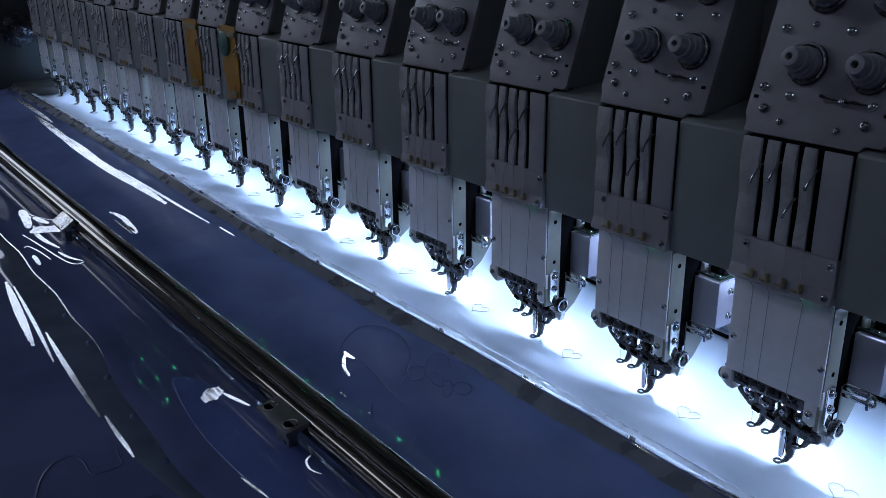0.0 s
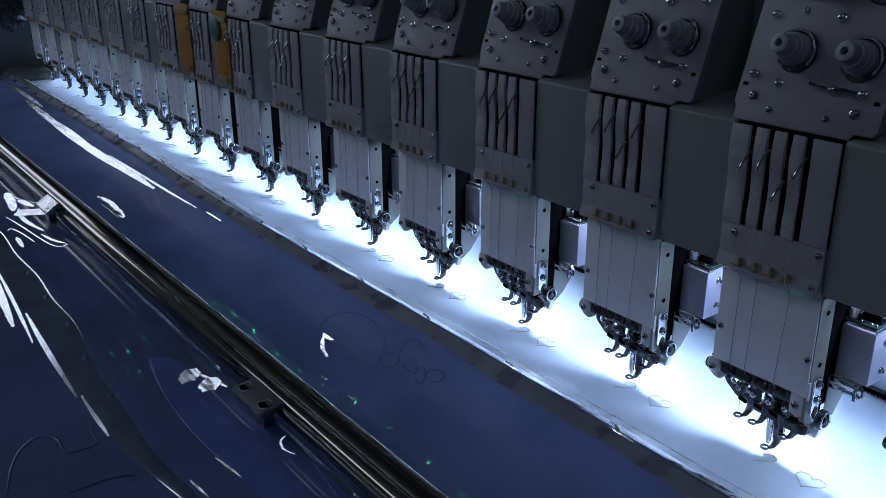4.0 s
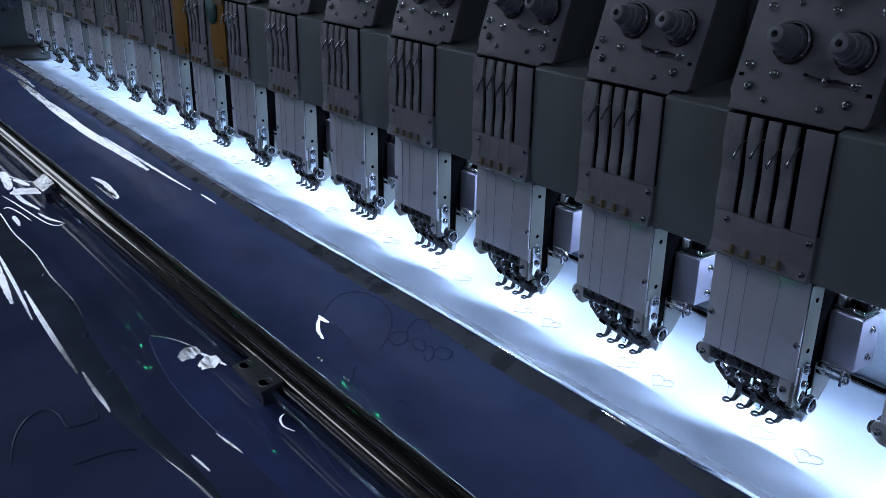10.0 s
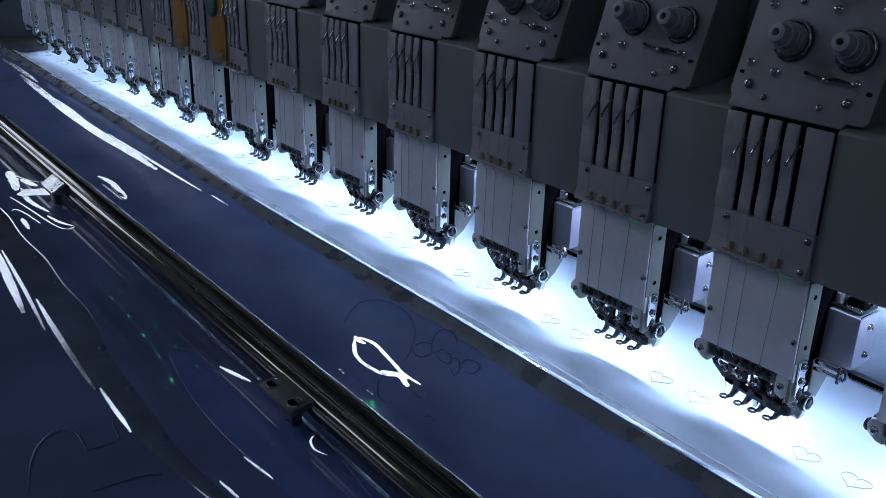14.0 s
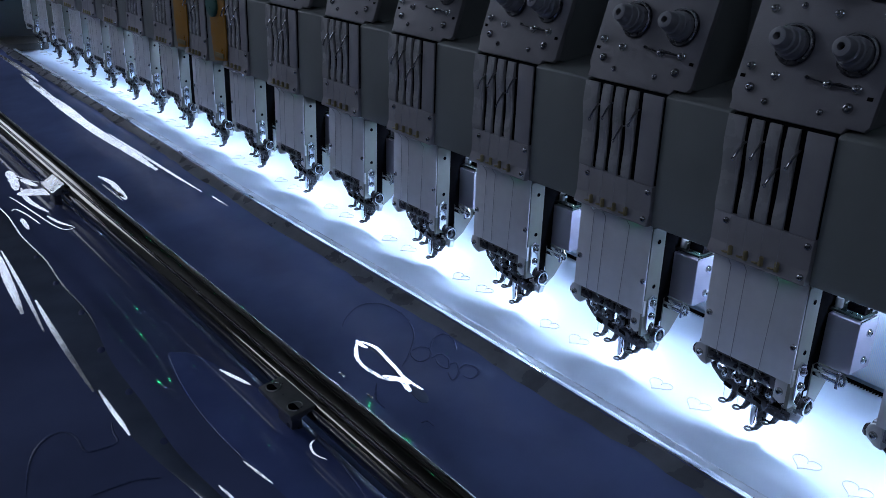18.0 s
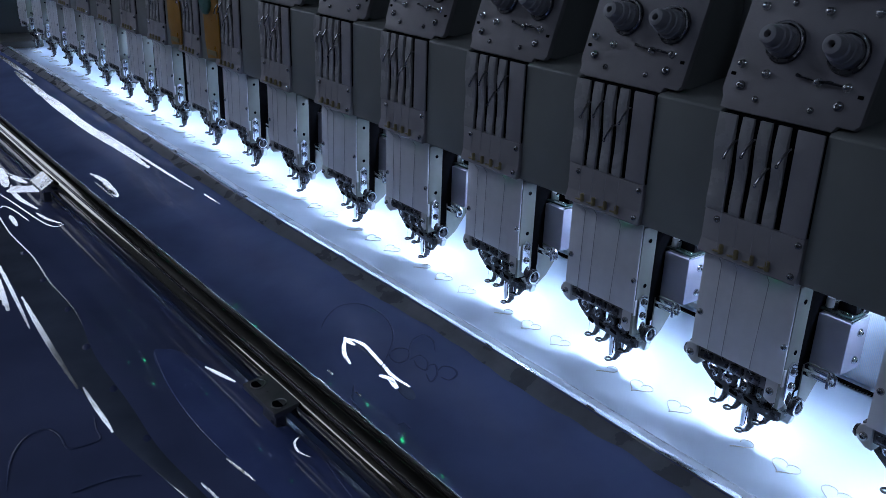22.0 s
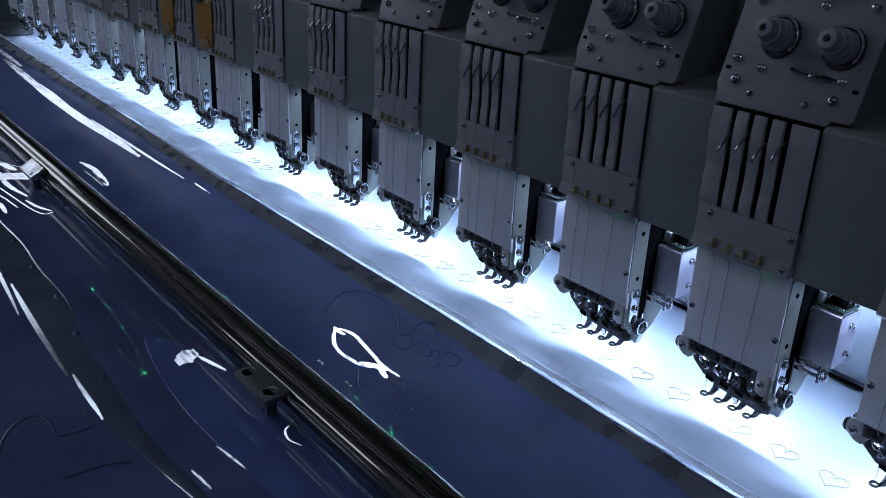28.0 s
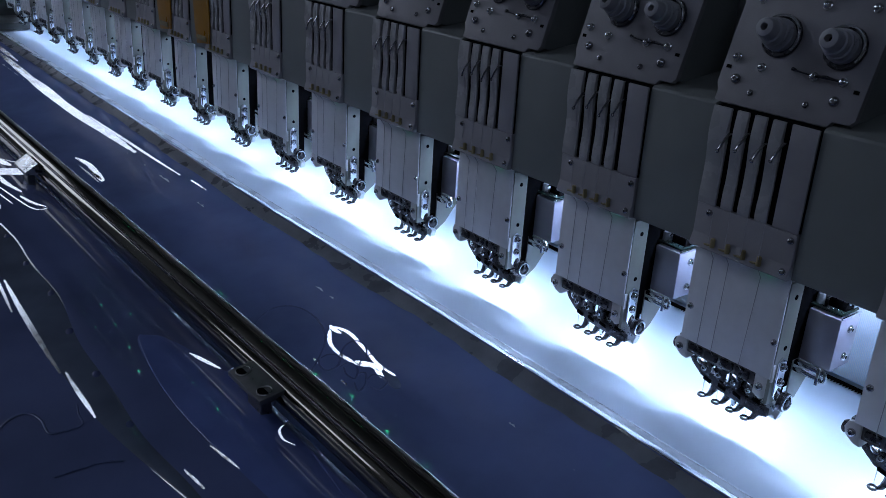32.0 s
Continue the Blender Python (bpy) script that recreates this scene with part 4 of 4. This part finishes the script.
# raised folds of the clear film, greyer than the tight film
def patch(name, x0, x1, n, low, high, lift, material, label):
    b = bmesh.new()
    rows = []
    for i in range(n + 1):
        x = x0 + (x1 - x0) * i / n
        lo, hi = low(x), high(x)
        rows.append([b.verts.new((x, lo + (hi - lo) * k / 6, film_height(x, lo + (hi - lo) * k / 6) + 0.0003 + lift * math.sin(math.pi * k / 6) ** 0.7)) for k in range(7)])
    for p, q in zip(rows, rows[1:]):
        for k in range(6):
            b.faces.new((p[k], p[k + 1], q[k + 1], q[k]))
    return part(name, b, material, the_film, label)


def fold_top(x):
    return -0.433 - 0.0145 * ease(x, -0.52, -0.27) + 0.0015 * math.sin(x * 38) + 0.003 * ease(x, -0.22, -0.1)


def fold_low(x):
    return min(fold_top(x) - 0.002, -0.464 - 0.006 * ease(x, -0.62, -0.34) + 0.02 * ease(x, -0.28, -0.08))


# the grey of the reflected ceiling is put into this fold's colour
patch("film_fold", -1.3, 0.1, 120, fold_low, fold_top, 0.0012, M_HAZE, "raised fold of clear film, grey reflection in its colour")


def bay_low(x):
    return -0.398 - 0.0165 * math.sqrt(max(0.0, min(1.0, (x + 0.352) / 0.09))) + 0.008 * ease(x, -0.2, -0.05)


def bay_high(x):
    return -0.398 + 0.04 * math.sqrt(max(0.0, min(1.0, (x + 0.352) / 0.1)))


patch("film_fold", -0.352, 0.15, 60, bay_low, bay_high, 0.0003, M_CLEARER, "tighter film with bluer cloth beneath")
# white reflections along the fold, set in as metal facets
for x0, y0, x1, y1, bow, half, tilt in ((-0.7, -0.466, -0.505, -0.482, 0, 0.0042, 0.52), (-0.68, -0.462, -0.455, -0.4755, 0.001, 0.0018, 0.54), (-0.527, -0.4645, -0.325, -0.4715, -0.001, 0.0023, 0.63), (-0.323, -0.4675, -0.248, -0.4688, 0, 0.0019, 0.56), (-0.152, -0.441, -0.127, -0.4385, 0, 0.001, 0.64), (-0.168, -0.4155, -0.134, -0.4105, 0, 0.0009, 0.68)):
    sheen("crease", the_film, sweep(x0, y0, x1, y1, bow, on_film), half, tilt, on_film, GLINT)
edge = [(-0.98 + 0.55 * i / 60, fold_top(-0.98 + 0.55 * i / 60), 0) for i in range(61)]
sheen("crease", the_film, edge, 0.0008, 0.5, on_film, GLINT)
for i in range(6):
    x = -0.64 + 0.082 * i
    ribbon("pucker", the_film, sweep(x, fold_top(x) - 0.002, x + 0.012, fold_top(x) - 0.006, 0, on_film, 6), 0.0035, (0, 0), M_LINE, "small dark pucker in the film", 0.3)
# fan of bright reflections by the far clip, as metal facets
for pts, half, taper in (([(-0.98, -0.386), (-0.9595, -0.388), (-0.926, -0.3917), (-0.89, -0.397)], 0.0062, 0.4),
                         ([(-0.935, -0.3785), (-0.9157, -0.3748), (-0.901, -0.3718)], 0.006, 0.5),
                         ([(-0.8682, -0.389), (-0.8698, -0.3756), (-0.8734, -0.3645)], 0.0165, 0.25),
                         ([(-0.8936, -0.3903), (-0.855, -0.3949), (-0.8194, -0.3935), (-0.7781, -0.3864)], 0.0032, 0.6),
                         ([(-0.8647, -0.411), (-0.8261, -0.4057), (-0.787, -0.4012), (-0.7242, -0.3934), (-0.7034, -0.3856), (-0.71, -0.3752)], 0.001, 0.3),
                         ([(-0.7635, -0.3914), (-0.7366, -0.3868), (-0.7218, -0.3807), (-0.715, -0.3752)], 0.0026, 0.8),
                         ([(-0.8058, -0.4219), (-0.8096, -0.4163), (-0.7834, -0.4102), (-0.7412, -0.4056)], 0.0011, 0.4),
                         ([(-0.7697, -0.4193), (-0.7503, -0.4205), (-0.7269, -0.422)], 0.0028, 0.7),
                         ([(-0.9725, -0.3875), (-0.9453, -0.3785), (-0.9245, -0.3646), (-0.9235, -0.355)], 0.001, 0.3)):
    sheen("crease", the_film, smooth_line(pts, on_film), half, 0.64, on_film, GLINT, taper, 0.3)
# bright reflected patches beside the nearer clip, as metal facets
rim = sheen("crease", the_film, sweep(-0.3525, -0.3985, -0.312, -0.374, 0.003, on_film), 0.0007, 0.7, on_film, GLINT)
patches = [sheen("crease", the_film, sweep(-0.306, -0.377, -0.2935, -0.388, 0, on_film, 4), 0.0058, 0.7, on_film, GLINT, 0.1, 0.3, True),
           sheen("crease", the_film, sweep(-0.2835, -0.368, -0.27, -0.3795, 0, on_film, 4), 0.0058, 0.7, on_film, GLINT, 0.1, 0.12, True)]
sheen("crease", the_film, sweep(-0.3, -0.3742, -0.268, -0.3632, 0, on_film, 10), 0.0024, 0.7, on_film, GLINT)
for x0, y0, x1, y1, bow, half in ((-0.35, -0.4, -0.14, -0.41, -0.0095, 0.0005), (-0.13, -0.357, -0.07, -0.366, 0, 0.0007)):
    ribbon("fold_line", the_film, sweep(x0, y0, x1, y1, bow, on_film, 40), half, (0, 0.25), M_CLEARER, "faint line in the clear film", 0.4)
# curved reflection by the clip, also in facets
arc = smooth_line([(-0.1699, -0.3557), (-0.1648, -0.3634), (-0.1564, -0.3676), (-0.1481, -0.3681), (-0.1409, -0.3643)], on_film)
sheen("crease", the_film, arc, 0.0008, 0.73, on_film, "thin curved reflection, as silvery facets")


# quilting lines that show through the film
ON_ROLL = [[(-0.455, -0.159), (-0.471, -0.142), (-0.481, -0.118), (-0.467, -0.099), (-0.4375, -0.0935), (-0.408, -0.098), (-0.379, -0.112), (-0.354, -0.136), (-0.34, -0.155)],
           [(-0.357, -0.13), (-0.3567, -0.12), (-0.346, -0.115), (-0.3335, -0.124), (-0.334, -0.136), (-0.347, -0.137), (-0.357, -0.132)],
           [(-0.3436, -0.1166), (-0.3587, -0.1), (-0.3589, -0.087), (-0.342, -0.0858), (-0.323, -0.0964)],
           [(-0.33, -0.1244), (-0.3296, -0.1125), (-0.3154, -0.1126), (-0.3027, -0.123), (-0.3144, -0.1256), (-0.327, -0.1212)],
           [(-0.3074, -0.1186), (-0.304, -0.111), (-0.2885, -0.12), (-0.283, -0.132), (-0.2975, -0.127)],
           [(-0.292, -0.117), (-0.2955, -0.107), (-0.285, -0.102), (-0.274, -0.1057), (-0.2716, -0.117), (-0.282, -0.12)],
           [(-0.3346, -0.1904), (-0.312, -0.206), (-0.293, -0.2077)],
           [(-0.25, -0.195), (-0.2475, -0.189), (-0.2366, -0.1895)]]
ON_FILM = [[(-0.221, -0.548), (-0.251, -0.539), (-0.271, -0.529), (-0.282, -0.517), (-0.281, -0.506), (-0.267, -0.501), (-0.248, -0.501), (-0.244, -0.492), (-0.245, -0.479), (-0.26, -0.477), (-0.273, -0.474)],
           [(-0.195, -0.513), (-0.195, -0.499), (-0.193, -0.482), (-0.186, -0.469)]]
QUILT = "dark wandering quilting line"
lines = [ribbon("quilting_line", the_roll, smooth_line(pts, on_roll), 0.0011, (0, 0), M_QUILT, QUILT, 0.3, 0.3) for pts in ON_ROLL]
for pts in ON_FILM:
    ribbon("quilting_line", the_film, smooth_line(pts, on_film), 0.001, (0, 0), M_QUILT, QUILT, 0.3, 0.3)
# tiny highlights near the rod, put in as bright facets
for x, y in ((-0.377, -0.212), (-0.371, -0.212), (-0.324, -0.211), (-0.318, -0.211)):
    sheen("crease", the_roll, smooth_line([(x - 0.002, y), (x, y + 0.0004), (x + 0.002, y)], on_roll), 0.0011, 0.9, on_roll, "tiny highlight on the film, as silvery facets")


def edge_strip():
    s = empty("edge_strip", pose(0, 0, 0))

    def bar(name, outline, material, label=""):
        """An outline across the strip, from its front edge, swept along the skewed edge."""
        b = bmesh.new()
        n = 240
        rings = []
        for i in range(n + 1):
            x = FAR + (NEAR - FAR) * i / n
            sag = 0.0004 * noise.noise(Vector((x * 9, 3, 1)))
            rings.append([b.verts.new((x, edge_y(x) + u + 0.0006 * noise.noise(Vector((x * 14, 0, u * 90))), v + sag)) for u, v in outline])
        m = len(outline)
        for p, q in zip(rings, rings[1:]):
            for k in range(m):
                b.faces.new((p[k], q[k], q[(k + 1) % m], p[(k + 1) % m]))
        b.faces.new(rings[0])
        b.faces.new(list(reversed(rings[-1])))
        return part(name, b, material, s, label, smooth=False)

    bar("clear_bar", [(0.0116, 0.8528), (0.0116, 0.8612), (0.0215, 0.8612), (0.0228, 0.8604), (0.0234, 0.8528)], M_STRIP)
    # the strip's highlight line, shaped as a mirror-bright slope
    bar("welded_seam", [(0.0, 0.8528), (0.0, 0.8674), (0.0114, 0.8629), (0.0114, 0.8528)], M_EDGE_SHINE, "uneven bright edge reflecting the lit cloth")
    bar("ridge", [(0.0214, 0.8614), (0.0216, 0.8622), (0.0226, 0.8618), (0.0229, 0.8606)], M_EDGE_SHINE)
    tagged(s, "clear plastic edge strip pressing the white cloth", "edge strip")


edge_strip()


def rod_bar():
    r = empty("front_rod", pose(0, 0, 0))
    part("tube", lathe(bmesh.new(), [(0.0168, FAR - 0.2), (0.0168, NEAR + 0.4)], pose(0, -0.339, 0.945, 0, 90, 0), 40), M_ROD, r)
    # wire added to draw the second highlight line along the rod
    part("guide_wire", lathe(bmesh.new(), [(0.0016, FAR - 0.2), (0.0016, NEAR + 0.4)], pose(0, -0.3505, 0.9605, 0, 90, 0), 14), M_WIRE, r, "thin wire added for a highlight line on the rod")
    for x in (0.46, -0.2005, -0.861, -1.522, -2.183):
        # the far clip's reflection is put into a brighter, tilted steel top
        raised = x == -0.861
        shape = [(-0.3715, 0.944), (-0.3715, 0.9478), (-0.3705, 0.9485), (-0.3555, 0.958), (-0.3545, 0.958), (-0.3545, 0.944)]
        c = part("clip", prism(bmesh.new(), shape, "x", x + 0.01, x + 0.061, 0.0008), M_STEEL, r, "far aluminium clip, steel top tilted for its shine") if raised else part("clip", prism(bmesh.new(), [(-0.3745, 0.947), (-0.3745, 0.951), (-0.364, 0.9525), (-0.3535, 0.954), (-0.3535, 0.951), (-0.364, 0.947)], "x", x - 0.026, x + 0.026, 0.0008), M_CLIP, r, "worn aluminium clip with two screw holes")
        for d in () if raised else (-0.017, 0.017):
            part("hole", lathe(bmesh.new(), [(0.0054, 0), (0.0054, 0.0006)], pose(x + d, -0.366, 0.952, -8), 18), M_BLACK, c)
            part("hole_rim", tube(bmesh.new(), [(x + d + 0.0056 * math.cos(a * 0.3927), -0.366 + 0.0056 * math.sin(a * 0.3927), 0.9526 + 0.001 * math.sin(a * 0.3927)) for a in range(16)], 0.0005, 5, True), M_STEEL, c)
        fx = x + 0.036 if raised else x
        part("foot", box(bmesh.new(), fx - 0.011, fx + 0.011, -0.366, -0.357, 0.9255, 0.9468, 0.001), M_CLIP, c)
    tagged(r, "black chrome rod with aluminium clips over the film", "rod")
    return r


the_rod = rod_bar()


# ---- what moves ----
# the cloth: seconds, along the beam, across it
FEED = [
    (0.0, -0.0371, -0.0087),
    (0.5, -0.0369, -0.0077),
    (1.0, -0.0315, -0.0164),
    (1.5, -0.0339, -0.0189),
    (2.0, -0.0386, -0.0222),
    (2.5, -0.0405, -0.0223),
    (3.0, -0.0428, -0.0168),
    (3.5, -0.0464, -0.0176),
    (5.5, -0.0555, -0.0213),
    (6.0, -0.0600, -0.0154),
    (6.5, -0.0582, -0.0127),
    (7.0, -0.0581, -0.0091),
    (7.5, -0.0516, -0.0061),
    (8.0, -0.0463, -0.0017),
    (8.5, -0.0471, 0.0008),
    (9.0, -0.0469, -0.0008),
    (9.5, -0.0480, -0.0005),
    (10.0, -0.0478, -0.0010),
    (10.5, -0.0492, -0.0011),
    (11.0, -0.0496, -0.0006),
    (11.5, -0.0473, -0.0001),
    (12.0, -0.0475, -0.0002),
    (12.5, -0.0163, 0.0005),
    (13.0, 0.0008, 0.0002),
    (13.5, 0.0024, -0.0011),
    (14.0, 0.0011, -0.0005),
    (14.5, 0.0021, -0.0018),
    (16.5, 0.0004, 0.0004),
    (17.0, 0.0039, -0.0034),
    (17.5, 0.0031, -0.0030),
    (18.0, 0.0052, -0.0038),
    (18.5, 0.0100, -0.0064),
    (19.0, 0.0129, -0.0117),
    (19.5, 0.0147, -0.0152),
    (20.0, 0.0129, -0.0203),
    (20.5, 0.0084, -0.0202),
    (21.0, 0.0037, -0.0174),
    (21.5, 0.0027, -0.0154),
    (22.0, 0.0021, -0.0168),
    (22.5, 0.0022, -0.0152),
    (23.0, 0.0009, -0.0168),
    (23.5, -0.0052, -0.0216),
    (24.0, -0.0094, -0.0194),
    (24.5, -0.0123, -0.0151),
    (25.0, -0.0119, -0.0110),
    (25.5, -0.0062, -0.0067),
    (27.5, 0.0005, 0.0003),
    (28.0, 0.0000, 0.0000),
    (28.5, -0.0026, -0.0006),
    (29.0, -0.0026, -0.0003),
    (29.5, 0.0016, -0.0007),
    (30.0, 0.0011, -0.0011),
    (30.5, 0.0001, -0.0033),
    (30.7, 0.0000, -0.0200),
    (31.0, 0.0000, -0.0545),
    (31.3, 0.0000, -0.0820),
    (31.5, 0.0000, -0.0865),
    (32.0, 0.0000, -0.0865),
]

# how far the working needle is down, second by second; between them it beats
DOWN = {0: 1, 1: 1, 2: 0.9, 3: 0.05, 4: 0.8, 5: 0.3, 6: 0.35, 7: 0.3, 8: 0.3, 9: 0.95, 10: 0, 11: 0, 12: 0, 13: 0, 14: 0, 15: 0.9, 16: 0.4, 17: 0.7, 18: 0.65, 19: 0.75, 20: 0.95, 21: 0.05, 22: 0.7, 23: 1, 24: 0.45, 25: 0.3}
BEAT = (0, 0.75, 0.15, 0.95, 0.35, 1.0, 0.55, 0.9, 1.0, 0.25)


def beats():
    rows = []
    for n in range(0, 321):
        t = n / 10
        work = t < 9.25 or 14.35 < t < 25.35
        if not work:
            if n % 10 == 0 or abs(t - 9.3) < 0.01 or abs(t - 14.3) < 0.01 or abs(t - 25.4) < 0.01:
                rows.append((t, 0.0))
        elif n % 10 == 0:
            rows.append((t, DOWN.get(n // 10, 0)))
        else:
            rows.append((t, BEAT[(n * 7 + n // 10 * 3) % 10]))
    return rows


def motions():
    walk(the_cloth, [(t, pose(x, y, 0)) for t, x, y in FEED])
    for thing in (the_roll, the_film, the_rod):
        walk(thing, [(t, pose(x, 0, 0, 0, 0, 0.25 if thing is the_rod else 0)) for t, x, y in FEED])
    for crease in glints:
        walk(crease, [(t, pose(0.7 * x, 0, 0)) for t, x, y in FEED])
    for crease in opening + belly + smear:
        rows = [(0, pose(0, 0, -0.006)), (12.3, pose(0, 0, -0.006)), (12.8, pose(0, 0, 0))]
        for t, x, y in FEED:
            if t > 13:
                low = ease(t, 19.9, 21.1) * (1 - ease(t, 25.4, 27.6)) if crease in belly else 0
                rows.append((t, pose(0.7 * x, 0, -0.006 * low)))
        walk(crease, rows)
    up, sink = pose(0, 0, 0), pose(0, 0, -0.006)
    walk(patches[0], [(0, up), (12.2, up), (12.8, sink), (20.5, sink), (22.8, up), (29, up), (30.5, sink), (32, sink)])
    walk(rim, [(0, sink), (4, sink), (6, up), (12.2, up), (12.8, sink), (32, sink)])
    walk(patches[1], [(0, sink), (1.5, up), (12.2, up), (12.8, sink), (22.5, sink), (24, up), (25, sink), (32, sink)])
    for line in lines:
        walk(line, [(t, pose(0, y, 0)) for t, x, y in FEED])
    for ob, x, t in growing:
        low, high = pose(x, 0.0435, CLOTH - 0.0026), pose(x, 0.0435, CLOTH + 0.0005)
        walk(ob, [(0, low), (t - 0.3, low), (t + 0.3, high), (32, high)])
    rows = beats()
    for h in heads:
        for c in h.children:
            if c.name.startswith("presser_foot") and abs(c.location.x - NX[2]) < 0.002:
                walk(c, [(t, pose(NX[2], FY, FZ - 0.0228 * u)) for t, u in rows])
            elif c.name.startswith("take_up_lever") and abs(c.location.x - SX[2]) < 0.002:
                walk(c, [(t, pose(SX[2], 0, 0.152 - 0.022 * u)) for t, u in rows])
            elif c.name.startswith("thread_catcher"):
                home, out = pose(-0.03, 0.025, -0.049), pose(-0.03, -0.0015, -0.107)
                walk(c, [(0, home), (11.3, home), (11.48, out), (11.62, out), (11.8, home), (32, home)])


motions()
